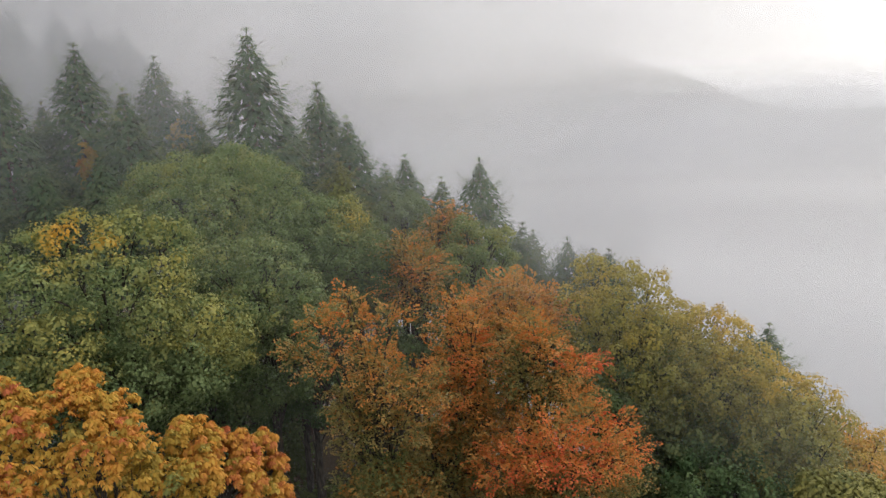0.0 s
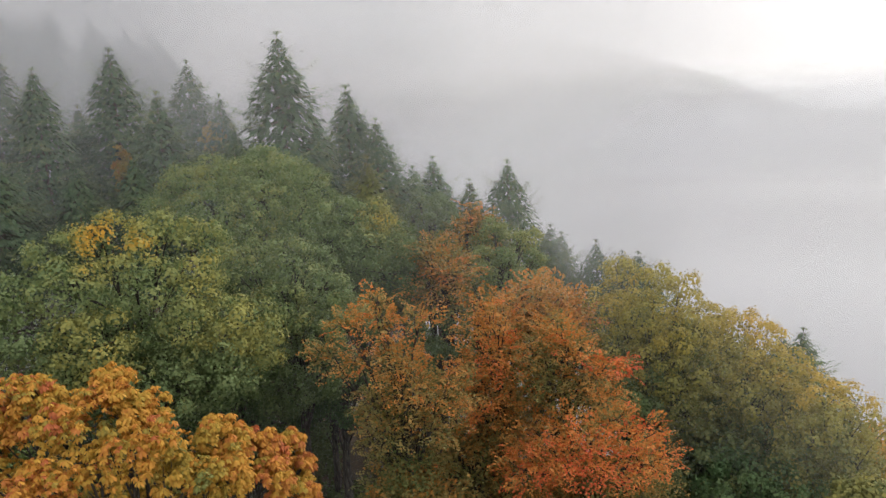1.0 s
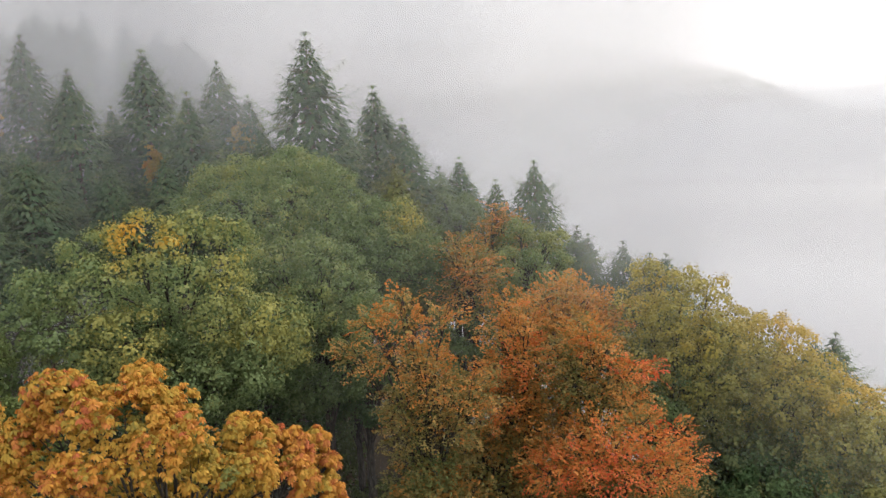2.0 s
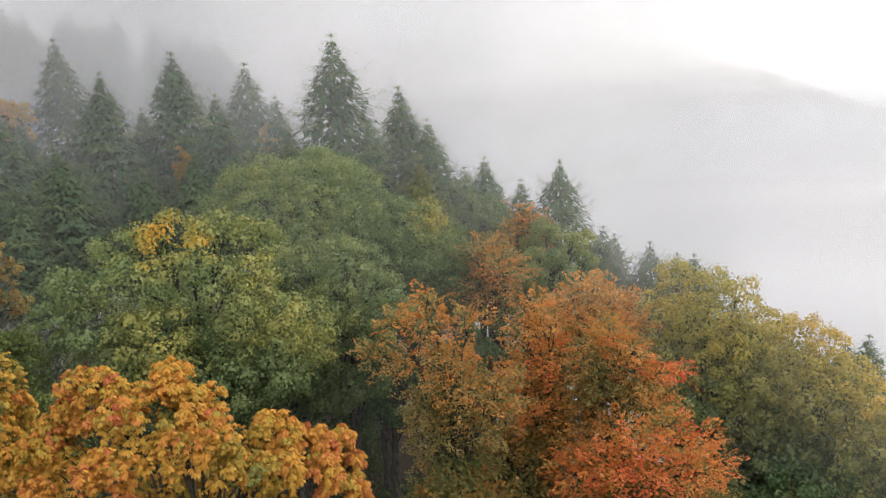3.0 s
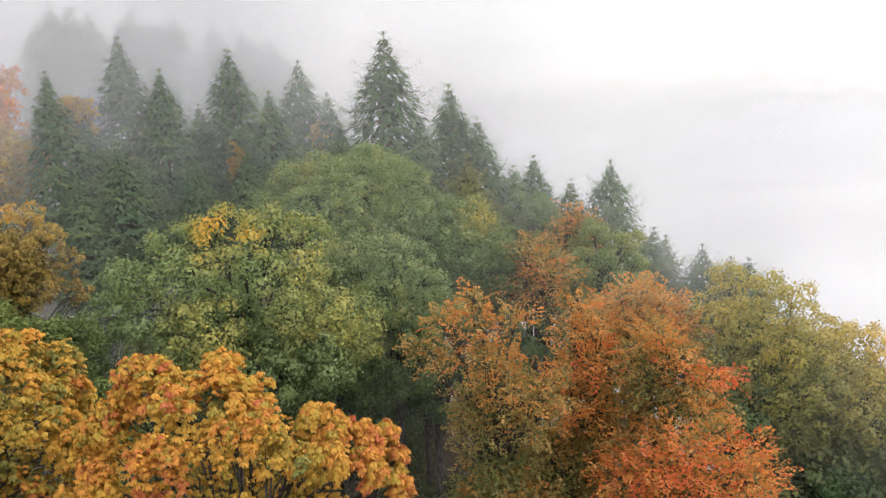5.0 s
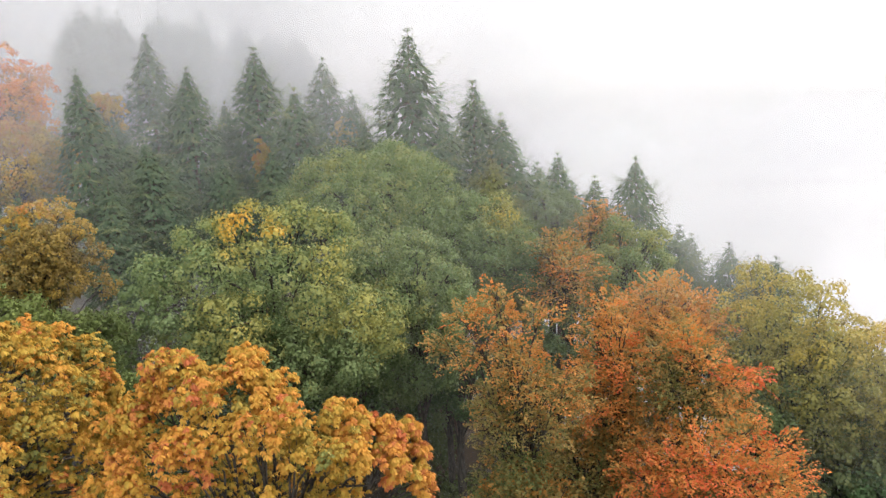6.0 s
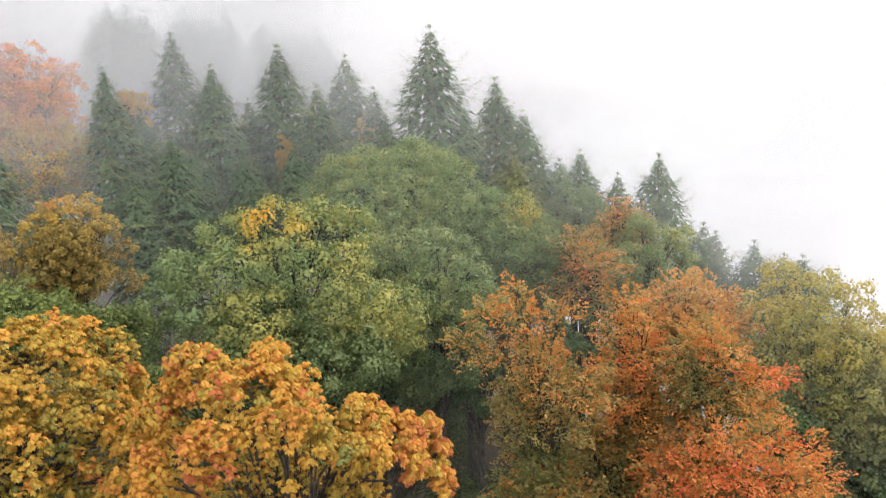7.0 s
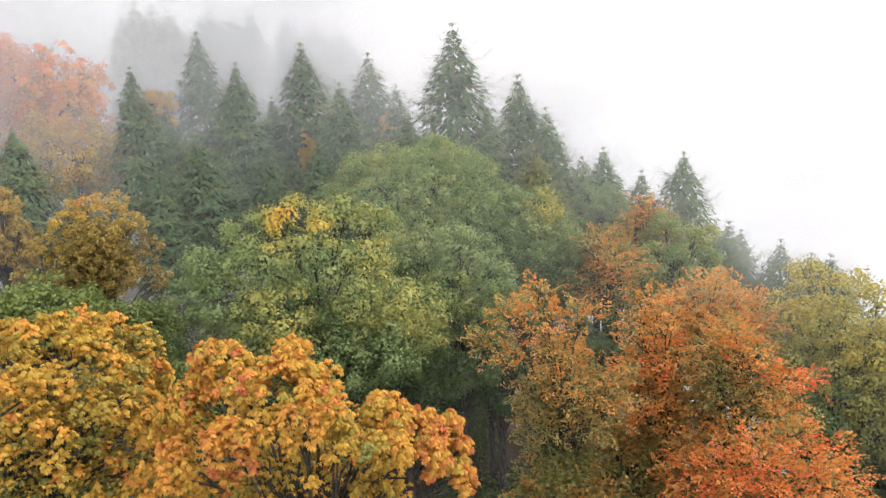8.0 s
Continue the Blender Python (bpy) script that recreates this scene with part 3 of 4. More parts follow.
def spruce_meshes(seed, slope, sparse, coarse=1.0, needles=NEEDLES):
    """Trunk, boughs and needles of a spruce 28 m high, about its foot. slope: half width per metre below the tip."""
    rng = np.random.default_rng(100 + seed)
    H = 28.0
    trunk = tube([[0, 0, 0], [0, 0, 1], [0.05, 0.03, 10], [0, 0.05, 20], [0, 0, H - 0.4], [0, 0, H]], [0.42, 0.33, 0.24, 0.10, 0.016, 0.008], 8)
    boughs, P, Wy, N, Ln, Wd, T = [], [], [], [], [], [], []

    def tuft(p, d, n, ln, wd, tint):
        P.append(p); Wy.append(d); N.append(n); Ln.append(ln); Wd.append(wd); T.append(tint)

    up = np.array([0, 0, 1.0])
    z, a, turn, tier = H - 0.2, 0.0, 0, 1.0
    step = 0.17 * coarse
    while z > 15.5:
        h = H - z
        full = min(1.9 * slope * h * h / ((h + 1.3) * (1 + 0.13 * h)) + 0.12, 5.0)
        a += 2.4 + rng.normal(0, 0.4)
        turn += 1
        if turn % 6 == 0:  # the next whorl
            z -= 6 * (0.085 + 0.010 * h) * coarse * rng.uniform(0.8, 1.2)
            tier = rng.uniform(0.9, 1.1)
        if rng.random() < sparse:
            continue
        L = full * tier * rng.uniform(0.68, 1.08) * (1 + 0.08 * math.sin(3 * a + z * 0.9 + seed))
        out = np.array([math.cos(a), math.sin(a), 0.0])
        side = np.array([-math.sin(a), math.cos(a), 0.0])
        lift = 0.5 - 0.13 * h if h < 5 else -0.18 + 0.06 * math.sin(seed)
        m = max(3, int(L / step))
        s = (np.arange(m) + 0.5) / m
        line = out * (L * s)[:, None] + up * (L * (lift * s - 0.16 * s * (1 - s) + 0.26 * s ** 4))[:, None] + up * (z + rng.normal(0, 0.07)) + side * (0.05 * L * np.sin(s * 5 + a))[:, None]
        boughs.append(tube(line[[0, (m - 1) // 3, (2 * m) // 3]] if m > 4 else line[:3], [0.02 + 0.010 * L, 0.012 + 0.005 * L, 0.004], 3))
        tw = 0.5 + rng.normal(0, 0.14)
        # side twigs, each a row of short needle tufts, and tassels hanging below
        for kind in (-1, 1):
            reach = (0.16 + 0.30 * L * np.sin(np.clip(s * 0.95, 0, 1) * 2.75)) * rng.uniform(0.7, 1.2, m)
            k = np.maximum(1, (reach / (0.17 * coarse)).astype(int))
            i = np.repeat(np.arange(m), k)
            u = (np.concatenate([np.arange(q) for q in k]) + 0.5) / k[i]
            keep = (s[i] > 0.3) & (rng.random(len(i)) > 0.1)
            i, u = i[keep], u[keep]
            q = len(i)
            d = side * kind * 0.75 + out * 0.65
            p = line[i] + d * (reach[i] * u)[:, None] - up * (0.18 * reach[i] * u ** 1.5)[:, None] + rng.normal(0, 0.03, (q, 3))
            ln = rng.uniform(0.17, 0.28, q) * coarse
            tuft(p, d - up * (0.05 + 0.25 * u)[:, None] + rng.normal(0, 0.10, (q, 3)), up + out * 0.5 + rng.normal(0, 0.12, (q, 3)), ln, ln * rng.uniform(0.24, 0.32, q), tw + 0.16 * u + 0.1 * s[i] + rng.normal(0, 0.06, q))
        # the hanging tassels, their underside shade put into the tint
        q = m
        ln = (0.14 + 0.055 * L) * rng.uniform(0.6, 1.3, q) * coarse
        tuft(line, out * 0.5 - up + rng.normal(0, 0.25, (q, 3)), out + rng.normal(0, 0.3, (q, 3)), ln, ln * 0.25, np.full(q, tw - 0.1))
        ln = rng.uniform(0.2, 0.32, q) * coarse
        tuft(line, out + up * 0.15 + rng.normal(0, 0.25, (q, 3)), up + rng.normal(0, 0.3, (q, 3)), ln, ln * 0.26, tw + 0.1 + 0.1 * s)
    # the dense inside, its needles coloured darker to stand in for shade
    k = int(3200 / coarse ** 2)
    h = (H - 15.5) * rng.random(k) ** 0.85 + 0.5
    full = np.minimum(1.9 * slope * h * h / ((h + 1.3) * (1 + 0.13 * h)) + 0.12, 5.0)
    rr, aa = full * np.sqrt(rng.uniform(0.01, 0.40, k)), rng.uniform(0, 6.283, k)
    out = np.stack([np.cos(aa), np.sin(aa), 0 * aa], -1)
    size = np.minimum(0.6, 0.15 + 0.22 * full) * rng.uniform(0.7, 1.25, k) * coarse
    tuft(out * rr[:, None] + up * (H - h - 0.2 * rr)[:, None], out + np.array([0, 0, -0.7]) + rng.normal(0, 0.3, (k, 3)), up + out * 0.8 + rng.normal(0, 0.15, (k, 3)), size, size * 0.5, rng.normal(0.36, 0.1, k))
    # leader
    tuft(np.array([[0, 0, H - 0.5]] * 4), np.array([[0.2, 0, 1], [-0.15, 0.2, 1], [0, -0.2, 1.0], [0, 0, 1.0]]), np.array([[1.0, 0.3, 0]] * 4), np.full(4, 0.55), np.full(4, 0.08), np.full(4, 0.6))
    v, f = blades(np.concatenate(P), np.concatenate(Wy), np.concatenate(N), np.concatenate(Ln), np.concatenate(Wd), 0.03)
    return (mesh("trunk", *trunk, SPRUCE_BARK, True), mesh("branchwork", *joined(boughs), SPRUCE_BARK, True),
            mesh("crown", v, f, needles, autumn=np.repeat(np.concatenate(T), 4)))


SPRUCES = {}


def spruce_tree(x, y, tip, slope, turn, label="tall dark green spruce on the foggy slope", coarse=1.0):
    slope *= 1.5
    step = min((0.6, 0.75, 0.9, 1.1), key=lambda v: abs(v - slope))
    key = (step, turn % 2, coarse)
    floor = float(ground_z(x, y)) - 0.2
    size = (tip - floor) / 28.0
    at = pose(x, y, floor, 0, 0, turn * 77.0)
    if key not in SPRUCES:
        root = tagged(new("spruce_tree"), label, "tree", "spruces on the slope")
        for name, me in zip(("trunk", "branchwork", "crown"), spruce_meshes(turn, step, 0.05 + 0.1 * (turn % 2), coarse)):
            part(name, me, root, kind="stuff" if name != "trunk" else "")
        SPRUCES[key] = root
        root.matrix_basis = at
    else:
        root = copy_thing(SPRUCES[key], at)
        root["label"] = label
    root.scale = (slope / step * size, slope / step * size, size)
    return root


def larch_tree(x, y, tip, slope, seed, label="soft olive-green larch turning yellow among the spruces"):
    floor = float(ground_z(x, y)) - 0.2
    root = tagged(new("larch_tree"), label, "tree")
    for name, me in zip(("trunk", "branchwork", "crown"), spruce_meshes(seed, slope, 0.05, 1.0, LARCH)):
        part(name, me, root, kind="stuff" if name != "trunk" else "")
    root.location, root.scale = (x, y, floor), ((tip - floor) / 28.0,) * 3
    return root


# ---- the wood, tree by tree ----
chestnut_tree(-5.37, 14.00, 14.83, 3.05, 3.05, autumn=.55, seed=1, boughs=[
    (-1.59, -0.71, 4.24, 0.41, 0.10), (-1.15, -0.49, 3.84, 0.54, 0.00), (-0.20, -0.07, 4.16, 0.30, 0.00), (0.18, -0.70, 3.80, 0.54, 0.00),
    (0.73, -0.89, 3.70, 0.40, -0.10), (-0.36, -1.55, 3.54, 0.68, 0.05), (-1.72, -0.78, 3.35, 0.65, 0.05), (-2.22, -1.06, 2.78, 0.65, 0.05),
    (0.64, -1.81, 3.20, 0.69, 0.00), (1.47, -1.61, 2.82, 0.56, 0.00), (1.85, -0.83, 3.12, 0.39, 0.05), (2.27, -0.42, 2.85, 0.34, 0.05),
    (2.14, -1.15, 2.54, 0.50, 0.05), (2.68, -0.08, 2.40, 0.41, 0.10), (3.02, 0.81, 2.16, 0.27, 0.10), (2.73, -0.63, 2.03, 0.52, 0.10),
    (3.22, 0.85, 1.54, 0.27, 0.15), (3.28, 0.25, 1.10, 0.35, 0.10), (-0.64, -2.15, 2.93, 0.66, 0.00), (-1.84, -2.04, 2.23, 0.63, 0.00)])
chestnut_tree(-11.98, 13.43, 16.09, 2.94, 3.26, autumn=.36, seed=2, label="horse chestnut with greenish-yellow and russet leaves", boughs=[
    (0.88, 0.44, 3.29, 0.51, 0.00), (1.28, 1.04, 3.09, 0.62, -0.05), (1.84, 1.45, 2.55, 0.59, 0.00), (1.03, -0.65, 3.31, 0.64, 0.00),
    (2.21, 1.69, 2.00, 0.46, 0.05), (1.74, -0.48, 2.77, 0.82, -0.10), (2.20, 0.28, 2.07, 0.76, -0.05), (1.36, -1.38, 2.63, 0.80, -0.05),
    (2.13, 1.64, 1.20, 0.52, 0.00), (0.45, -0.65, 3.47, 0.44, 0.10), (2.16, -0.74, 1.73, 0.80, -0.05), (2.51, 0.41, 0.91, 0.68, 0.05),
    (2.36, 1.78, 0.31, 0.65, 0.05), (2.36, 1.79, -0.78, 0.73, 0.05), (1.63, -1.63, 1.59, 0.78, 0.00), (2.39, -0.41, 0.30, 0.80, 0.00)])
oak_tree(-9.83, 28.34, 14.54, 5.46, 4.83, base=.35, seed=3, label="large oak, green with patches of golden leaves on top", boughs=[
    (-1.06, -4.62, 1.22, 1.09, 0.06), (-2.12, -4.47, 2.39, 1.11, -0.06), (-0.23, -2.19, 5.52, 1.07, 0.12), (1.64, -1.47, 5.51, 1.02, 0.10),
    (3.07, -0.98, 5.07, 0.92, -0.02), (-1.82, -2.68, 5.08, 0.92, 0.08), (-2.82, -3.59, 3.89, 1.06, -0.06), (-0.87, -3.83, 4.07, 1.11, 0.02),
    (1.18, -3.25, 4.34, 1.25, 0.02), (3.07, -2.53, 3.93, 1.01, 0.10), (-3.59, -4.00, 2.48, 1.16, -0.08), (-4.43, -3.83, 0.83, 1.08, -0.10),
    (-0.13, -4.46, 2.26, 1.36, 0.12), (2.84, -3.35, 2.58, 1.08, 0.08), (4.38, -2.39, 2.07, 1.30, 0.10), (3.56, -3.10, 0.92, 1.29, 0.06),
    (4.78, -2.18, 0.95, 0.96, 0.12), (1.72, -3.93, 0.30, 1.28, -0.03)],
    patches=[(-0.15, -3.08, 5.94, 0.79, 0.34), (1.00, -3.38, 5.61, 0.77, 0.28), (1.94, -3.30, 5.38, 0.68, 0.34), (0.04, -4.19, 5.10, 0.67, 0.34), (0.53, -3.64, 5.52, 1.28, 0.15), (3.45, -3.56, 4.15, 0.83, 0.20), (0.59, -5.40, 2.65, 1.20, 0.12), (4.24, -3.83, 2.15, 1.22, 0.10)])
oak_tree(-4.16, 32.23, 14.37, 2.88, 3.56, base=.38, seed=31, label="oak with grey-green leaves beside a larger oak", boughs=[
    (-1.66, -1.23, 3.48, 1.37, -0.02), (0.34, -1.63, 3.44, 1.28, -0.04), (1.66, -1.69, 2.34, 1.16, 0.00), (-0.29, -2.23, 1.85, 1.32, -0.03),
    (1.17, -2.10, 0.62, 1.21, -0.02), (2.55, -1.39, 1.20, 0.89, 0.05), (-0.90, -2.27, -0.11, 1.15, 0.00), (-0.27, -1.85, -2.16, 1.25, -0.06),
    (1.06, -1.79, -1.63, 1.16, -0.08)])
oak_tree(-5.44, 39.63, 15.93, 6.10, 4.29, base=.31, seed=4, label="tall oak with olive-green leaves before dark spruces", boughs=[
    (-4.83, -0.97, 4.81, 1.52, 0.03), (-2.94, -0.52, 5.15, 1.59, 0.04), (-0.39, -2.37, 4.91, 1.50, 0.02), (1.74, -2.40, 4.62, 1.42, 0.04),
    (-5.98, -1.30, 3.66, 1.16, 0.05), (-2.98, -3.65, 3.71, 1.61, 0.00), (-0.64, -4.14, 3.50, 1.56, -0.02), (1.54, -4.08, 3.13, 1.62, 0.00),
    (3.54, -3.37, 3.03, 1.38, 0.02), (2.96, -4.17, 1.84, 1.42, -0.05), (5.04, -2.61, 2.64, 1.21, 0.14), (4.67, -3.48, 1.17, 1.51, -0.02),
    (6.15, -2.27, 1.27, 1.29, -0.02), (5.97, -2.49, -0.29, 1.41, -0.08), (6.81, -1.55, -0.29, 0.90, -0.08)],
    patches=[(5.15, -3.76, 2.98, 1.16, 0.25), (-4.80, -0.96, 5.19, 1.94, 0.08)])
oak_tree(-7.10, 45.45, 20.44, 2.98, 2.24, base=.3, seed=5, detail=.5)
# the lowest boughs' leaf colour is shifted darker
beech_tree(0.48, 26.00, 11.94, 1.97, 4.17, base=.44, seed=6, boughs=[
    (-0.76, 0.00, 5.12, 0.66, 0.05), (-2.01, -0.04, 4.38, 0.75, 0.00), (-0.67, -0.79, 4.40, 0.96, 0.02), (0.77, -0.74, 4.52, 0.73, 0.06),
    (-2.83, -0.11, 3.29, 0.75, -0.02), (-1.55, -0.76, 3.06, 0.96, 0.00), (-0.08, -1.33, 3.27, 0.94, 0.05), (0.30, -1.51, 2.10, 1.11, 0.10),
    (-1.14, -1.30, 1.78, 0.76, -0.12), (-0.75, -1.49, 0.74, 1.02, -0.05), (1.11, -1.40, 0.73, 1.03, 0.00), (0.05, -1.51, -0.82, 1.11, -0.20),
    (-1.02, -1.23, -1.88, 0.90, -0.25), (1.76, -0.94, 1.88, 0.96, 0.10)])
beech_tree(4.65, 28.62, 11.93, 2.03, 4.06, base=.44, seed=7, label="beech with red leaves towards its top", boughs=[
    (-0.60, -0.77, 4.28, 0.76, 0.20), (-0.02, -1.25, 3.56, 0.90, 0.20), (-1.07, -1.04, 3.08, 0.91, 0.10), (-0.05, -1.53, 2.26, 1.14, 0.20),
    (-1.30, -1.18, 1.65, 0.95, 0.10), (0.38, -1.63, 0.89, 1.24, 0.22), (-0.89, -1.43, 0.31, 1.14, 0.05), (-0.02, -1.55, -0.83, 1.14, 0.12),
    (-1.28, -1.10, -1.32, 0.95, -0.05)])
beech_tree(7.86, 25.31, 8.85, 3.70, 2.71, base=.42, vary=.2, seed=8, label="low beech with bright red-orange autumn leaves", boughs=[
    (-2.29, 0.00, 2.43, 1.08, 0.30), (-1.38, -1.08, 3.15, 0.95, 0.20), (-2.89, -1.04, 1.84, 1.03, 0.35), (-1.80, -2.10, 2.46, 1.09, 0.35),
    (-0.70, -2.02, 3.22, 0.93, 0.20), (-0.36, -2.76, 2.66, 0.99, 0.35), (1.17, -1.83, 3.23, 0.96, 0.30), (0.85, -2.80, 2.52, 1.00, 0.35),
    (1.90, -2.26, 2.49, 0.68, 0.30), (0.47, -1.15, 3.44, 0.83, 0.05)])
beech_tree(7.50, 27.50, 12.68, 2.11, 3.10, base=.38, seed=9, label="beech with mixed olive and orange leaves", boughs=[
    (-0.77, -1.10, 2.70, 0.89, 0.22), (-1.35, -1.02, 1.89, 1.03, -0.08), (-0.26, -1.50, 2.13, 0.88, 0.25), (-1.00, -1.40, 0.98, 1.12, -0.10),
    (0.32, -1.72, 0.89, 1.02, 0.10), (-1.87, -0.69, 0.45, 0.94, 0.00), (-0.40, -1.58, -0.30, 1.12, -0.06), (0.94, -1.58, 1.22, 0.64, 0.40),
    (2.07, -0.65, 0.70, 0.62, 0.40), (1.23, -1.48, -0.10, 0.94, 0.35), (-1.48, -0.95, -0.84, 1.03, 0.00)])
beech_tree(3.26, 37.86, 15.18, 1.89, 2.68, base=.42, seed=10, detail=.5, boughs=[
    (-0.82, -1.18, 1.81, 1.00, 0.05), (0.30, -1.51, 0.65, 1.16, 0.05), (-0.56, -1.41, -0.27, 1.16, -0.10), (0.61, -1.30, -1.23, 1.16, -0.15)])
beech_tree(7.78, 33.10, 13.75, 2.58, 2.30, base=.52, vary=.07, seed=11, detail=.5)
oak_tree(7.62, 43.33, 14.02, 2.99, 3.10, base=.38, seed=12, detail=.5)
beech_tree(6.38, 46.57, 15.02, 1.62, 2.90, base=.42, seed=13, detail=.5)
lime_tree(13.81, 33.25, 10.80, 3.56, 4.65, seed=14, boughs=[
    (-1.92, -0.22, 5.04, 1.02, 0.15), (-1.00, -1.63, 4.72, 1.17, 0.15), (-2.77, -0.96, 3.40, 1.30, 0.10), (0.18, -2.23, 4.36, 0.99, 0.12),
    (-1.50, -2.18, 3.07, 1.39, 0.08), (0.23, -2.81, 2.83, 1.27, 0.05), (-2.71, -1.59, 1.64, 1.15, 0.00), (-1.10, -2.64, 0.98, 1.38, 0.00),
    (0.73, -3.05, 0.68, 1.40, -0.02), (0.03, -2.75, -1.12, 1.27, -0.10), (-2.24, -1.88, -0.60, 1.27, -0.10), (1.43, -2.68, 3.17, 0.93, 0.20)])
lime_tree(18.32, 32.15, 8.44, 3.41, 4.22, seed=15, boughs=[
    (-1.56, -0.06, 4.61, 1.05, 0.20), (-0.87, -0.84, 4.84, 0.97, 0.28), (-0.33, -1.92, 4.20, 1.02, 0.28), (-1.81, -1.45, 3.54, 1.32, 0.10),
    (-0.33, -2.49, 3.11, 1.32, 0.20), (-1.35, -2.34, 1.80, 1.43, 0.00), (0.56, -2.73, 2.68, 1.08, 0.25), (0.37, -2.92, 1.29, 1.32, 0.05),
    (-2.15, -1.74, 0.15, 1.43, -0.15), (-0.56, -2.61, -0.21, 1.43, -0.15)])
lime_tree(19.98, 28.74, 6.81, 3.31, 3.62, base=.38, seed=16, boughs=[
    (-0.81, -1.10, 4.09, 1.03, 0.18), (0.21, -1.64, 3.94, 0.92, 0.20), (-0.80, -2.17, 3.11, 1.25, -0.10), (0.61, -2.42, 2.89, 0.91, 0.05),
    (-1.67, -1.91, 2.36, 1.35, -0.20), (-0.50, -2.64, 1.77, 1.24, -0.20), (-2.19, -1.56, 0.86, 1.47, -0.25), (-0.79, -2.42, 0.05, 1.36, -0.25)])
lime_tree(24.53, 29.02, 5.06, 3.43, 2.92, base=.55, seed=17, label="small lime tree with brown-gold leaves on the slope", boughs=[
    (-1.76, -0.81, 2.96, 0.98, 0.20), (-1.20, -1.94, 2.88, 0.97, 0.20), (-1.75, -2.01, 2.04, 1.15, 0.15), (-2.37, -1.41, 1.01, 1.15, -0.10),
    (-1.19, -2.47, 1.17, 1.15, 0.10)])
# two fill crowns below the limes, leaf colour darkened in place of shade
lime_tree(15.08, 30.47, 5.39, 4.07, 3.45, base=.0, seed=32, detail=.5)
oak_tree(16.09, 26.50, 5.95, 3.77, 2.61, base=.02, seed=33, detail=.5)
oak_tree(11.42, 30.96, 9.50, 1.75, 2.62, base=.2, seed=34, detail=.5)
lime_tree(18.35, 22.46, 8.23, 1.87, 1.33, base=.22, seed=35, detail=.5)
beech_tree(3.12, 27.32, 8.74, 2.29, 2.29, base=.35, seed=36, detail=.5)
# fill crown behind the large oak, coloured dark for the shaded gap
oak_tree(-7.47, 34.19, 9.45, 4.59, 2.76, base=.1, seed=37, detail=.5)
lime_tree(16.93, 37.34, 7.26, 4.29, 4.65, base=.12, seed=40, detail=.5)
lime_tree(21.39, 34.98, 5.00, 4.38, 4.02, base=.12, seed=41, detail=.5)
beech_tree(0.70, 23.99, 9.39, 2.04, 1.36, base=.35, seed=39, detail=.5)
oak_tree(2.86, 36.89, 10.05, 2.72, 2.88, base=.12, seed=42, detail=.5)
maple_tree(-19.68, 27.73, 18.29, 2.37, 2.23, seed=18, boughs=[
    (0.24, -0.57, 2.41, 0.79, 0.15), (0.78, 0.39, 2.36, 0.80, 0.15), (-0.05, -1.38, 1.92, 0.83, 0.10), (1.80, 0.00, 1.59, 0.78, 0.08),
    (-0.85, -1.83, 1.01, 0.78, 0.02), (1.11, -1.35, 1.24, 1.17, -0.06), (2.24, 0.34, 0.52, 0.72, 0.00), (0.31, -1.93, 0.10, 1.05, -0.10),
    (1.66, -0.95, -0.24, 1.05, -0.10), (-1.38, -1.77, 0.04, 0.67, 0.00), (1.95, 1.28, -0.98, 0.62, 0.10), (0.74, -1.49, -0.91, 0.88, -0.12)])
maple_tree(-23.68, 27.11, 19.38, 1.76, 2.35, base=.48, seed=19)
hazel_bush(-15.50, 18.32, 18.52, 2.19, 1.15, seed=20)
hazel_bush(-11.20, 18.94, 15.49, 1.14, 1.33, base=.1, seed=43)
hazel_bush(-14.67, 21.46, 16.95, 1.85, 1.35, base=.15, seed=21)
far_red(-45.67, 59.49, 25.85, 7.27, 6.37, seed=22)
far_orange(-36.39, 50.20, 21.12, 5.02, 4.26, seed=23)
far_yellow(-29.82, 52.06, 24.91, 1.65, 2.18, seed=24)
far_orange(-13.60, 62.54, 22.69, 1.24, 1.55, seed=25)
far_orange(-18.48, 53.92, 20.82, 0.74, 1.85, seed=26)
far_red(-59.50, 70.17, 28.86, 6.70, 6.70, seed=27)
oak_tree(3.88, 51.86, 16.39, 2.04, 1.91, base=.28, seed=28, detail=.5)
# two added crowns closing a gap, its shade painted as dark leaves
oak_tree(-3.18, 33.85, 11.02, 1.62, 2.06, base=.05, seed=45, detail=.5)
oak_tree(-1.96, 32.94, 11.82, 2.56, 3.27, base=.08, seed=29, detail=.5)

spruce_tree(-27.93, 49.69, 25.47, 0.50, 0)
spruce_tree(-23.02, 58.64, 26.19, 0.45, 1)
spruce_tree(-12.96, 62.67, 26.73, 0.45, 2)
spruce_tree(-22.48, 46.89, 22.47, 0.55, 3)
spruce_tree(-25.33, 34.75, 21.10, 0.45, 4)
spruce_tree(-4.51, 55.82, 22.58, 0.50, 5)
spruce_tree(1.60, 55.98, 19.67, 0.67, 6)
spruce_tree(-6.30, 51.62, 30.41, 0.52, 7, "tallest spruce, its tip thin and ragged against the fog")
spruce_tree(-1.96, 55.97, 26.77, 0.52, 8)
spruce_tree(0.15, 54.00, 24.18, 0.50, 9)
spruce_tree(-19.47, 56.75, 30.24, 0.53, 10)
spruce_tree(-15.69, 64.11, 29.82, 0.52, 11)
spruce_tree(-22.71, 51.19, 28.52, 0.48, 12)
spruce_tree(-27.70, 55.47, 31.51, 0.44, 13)
spruce_tree(-26.03, 42.69, 28.01, 0.38, 14)
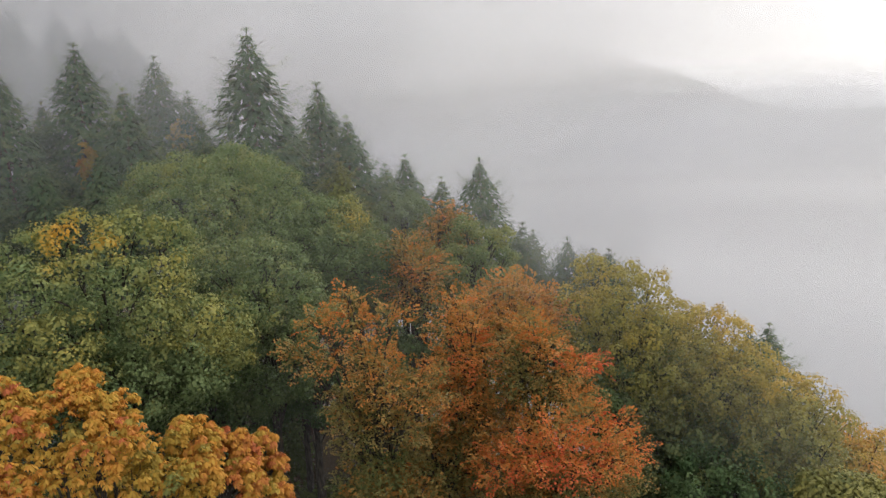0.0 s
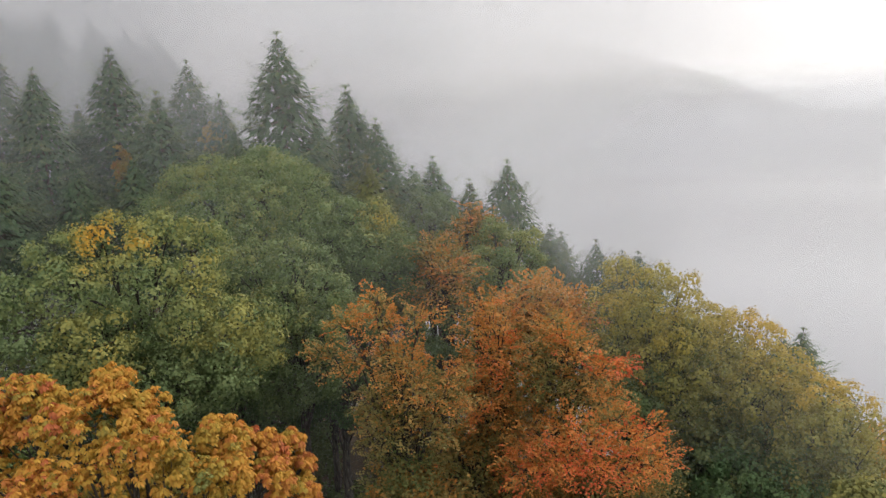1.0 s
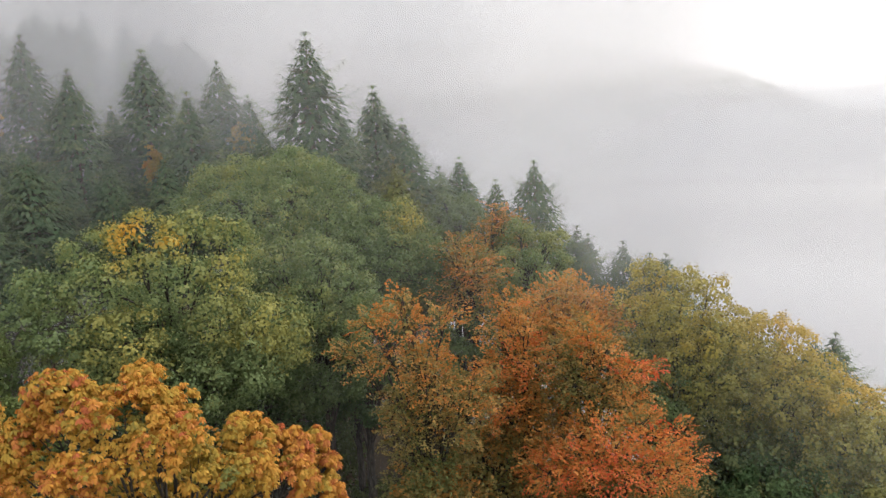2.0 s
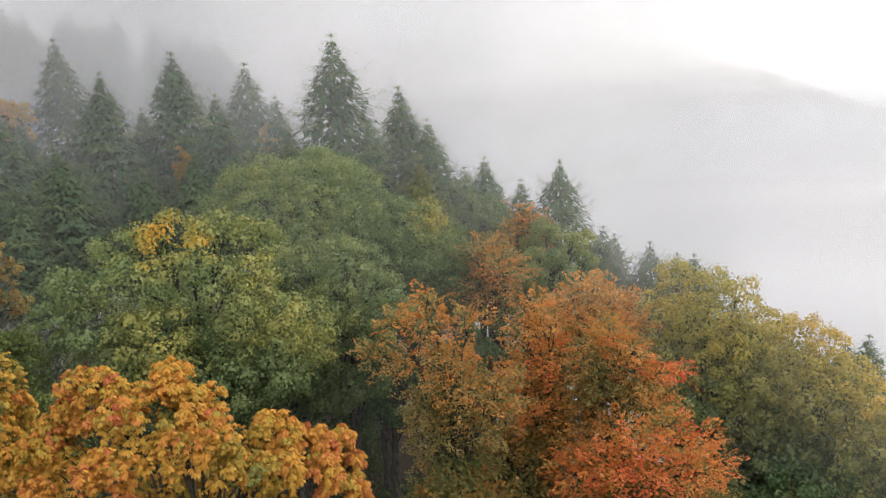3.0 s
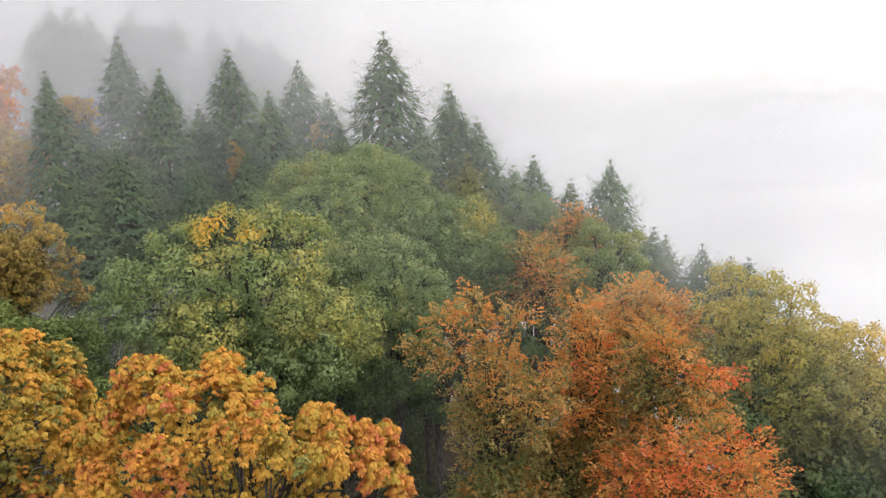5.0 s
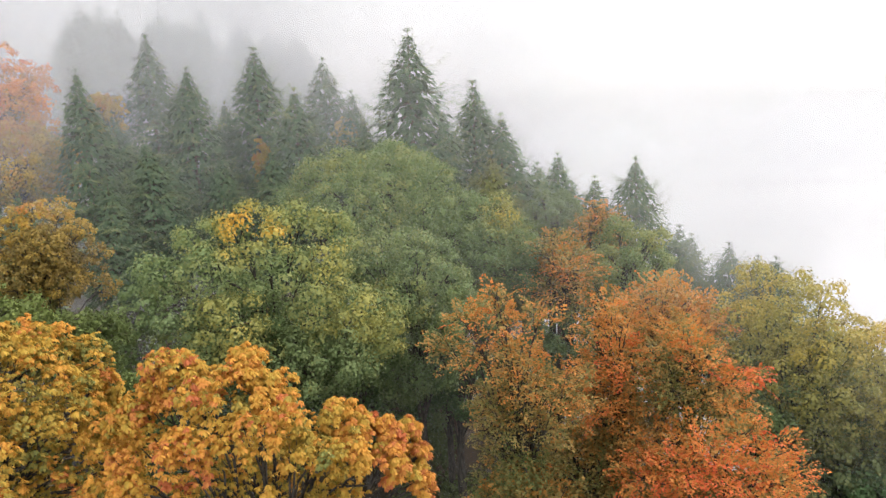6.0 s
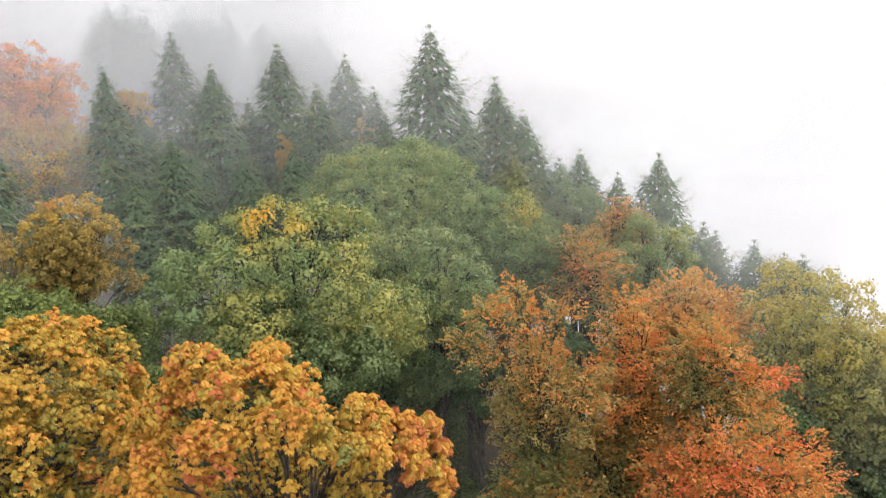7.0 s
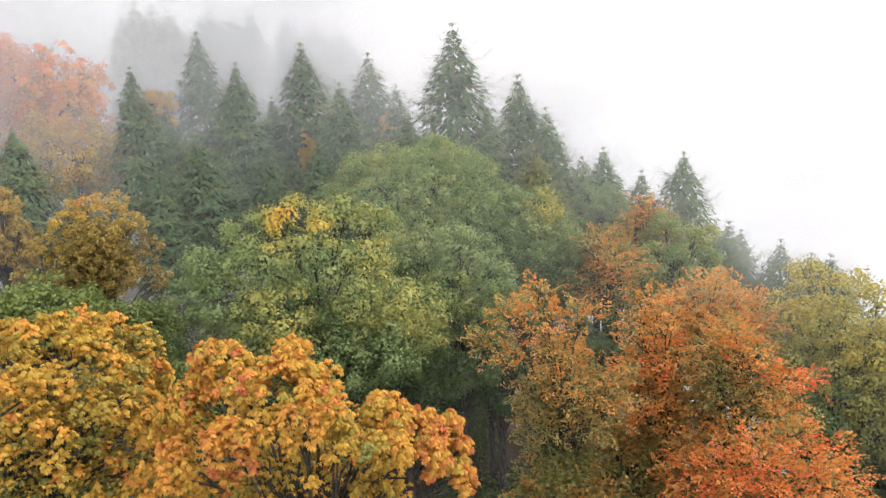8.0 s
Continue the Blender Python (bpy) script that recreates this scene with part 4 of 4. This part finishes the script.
spruce_tree(-15.00, 51.88, 26.69, 0.52, 15)
spruce_tree(-21.60, 41.74, 23.58, 0.50, 16)
spruce_tree(-29.16, 35.58, 24.43, 0.56, 17)
spruce_tree(-18.92, 46.28, 22.35, 0.56, 18)
spruce_tree(-15.35, 46.53, 22.57, 0.50, 19)
spruce_tree(-22.68, 38.86, 21.57, 0.44, 20)
spruce_tree(4.87, 59.80, 20.75, 0.53, 21)
spruce_tree(10.56, 56.01, 20.36, 0.56, 22)
spruce_tree(7.62, 57.50, 18.88, 0.50, 23)
spruce_tree(13.84, 55.29, 14.96, 0.53, 24)
spruce_tree(14.96, 56.04, 14.15, 0.50, 25)
spruce_tree(17.33, 54.30, 13.65, 0.58, 26)
spruce_tree(19.65, 54.57, 12.56, 0.60, 27)
spruce_tree(20.44, 53.21, 12.70, 0.69, 28)
spruce_tree(27.37, 41.84, 9.25, 0.54, 29)
spruce_tree(26.83, 43.37, 8.52, 0.47, 30)
spruce_tree(2.96, 56.92, 20.22, 0.67, 31)
spruce_tree(-4.21, 52.83, 24.31, 0.50, 32)
spruce_tree(-10.42, 54.00, 24.19, 0.50, 33)
larch_tree(-0.55, 47.00, 21.63, 0.75, 70)
larch_tree(8.25, 48.30, 17.28, 0.70, 71)

# undergrowth in the shade between the trunks, its leaf colour darkened to deepen that shade
def undergrowth():
    rng = random.Random(5)
    kinds = [hazel_bush(-4.0, 33.0, float(ground_z(-4, 33)) + 2.6, 2.6, 2.4, 61, base=0.0, lobes=12, limbs=3, detail=0.25, label="shaded green bush under the oaks"),
             hazel_bush(3.0, 27.0, float(ground_z(3, 27)) + 2.4, 2.4, 2.2, 62, base=0.1, lobes=12, limbs=3, detail=0.25, label="shaded green bush under the oaks")]
    for k in range(9):
        x, y = rng.uniform(-17, 22), rng.uniform(17, 44)
        tagged(copy_thing(kinds[k % 2], pose(x, y, float(ground_z(x, y)) - 0.15, 0, 0, rng.uniform(0, 360))), group="bushes under the trees")


undergrowth()

# the far spruces, pale in the fog
spruce_tree(-66.77, 109.21, 41.75, 0.50, 3, "distant spruce almost lost in the fog", 1.8)
spruce_tree(-71.18, 122.87, 44.49, 0.50, 4, "distant spruce almost lost in the fog", 1.8)
spruce_tree(-64.04, 116.57, 42.47, 0.50, 5, "distant spruce almost lost in the fog", 1.8)
spruce_tree(-64.76, 131.97, 44.60, 0.50, 6, "distant spruce almost lost in the fog", 1.8)
spruce_tree(-57.71, 125.35, 42.53, 0.50, 7, "distant spruce almost lost in the fog", 1.8)
spruce_tree(-51.07, 118.46, 41.47, 0.50, 8, "distant spruce almost lost in the fog", 1.8)
spruce_tree(-47.17, 134.99, 41.73, 0.50, 9, "distant spruce almost lost in the fog", 1.8)
spruce_tree(-39.02, 128.19, 39.48, 0.50, 10, "distant spruce almost lost in the fog", 1.8)
spruce_tree(-38.32, 142.95, 39.61, 0.50, 11, "distant spruce almost lost in the fog", 1.8)
spruce_tree(-70.70, 119.68, 45.66, 0.50, 12, "distant spruce almost lost in the fog", 1.8)
spruce_tree(-63.69, 113.33, 44.02, 0.50, 13, "distant spruce almost lost in the fog", 1.8)
spruce_tree(-67.92, 126.97, 45.20, 0.50, 14, "distant spruce almost lost in the fog", 1.8)
spruce_tree(-57.79, 122.01, 44.43, 0.50, 15, "distant spruce almost lost in the fog", 1.8)
spruce_tree(-60.55, 136.14, 45.26, 0.50, 16, "distant spruce almost lost in the fog", 1.8)
spruce_tree(-53.59, 129.34, 44.74, 0.50, 17, "distant spruce almost lost in the fog", 1.8)
spruce_tree(-44.45, 123.23, 41.99, 0.50, 18, "distant spruce almost lost in the fog", 1.8)
spruce_tree(-44.15, 138.12, 42.94, 0.50, 19, "distant spruce almost lost in the fog", 1.8)
spruce_tree(-37.05, 130.86, 40.63, 0.50, 20, "distant spruce almost lost in the fog", 1.8)
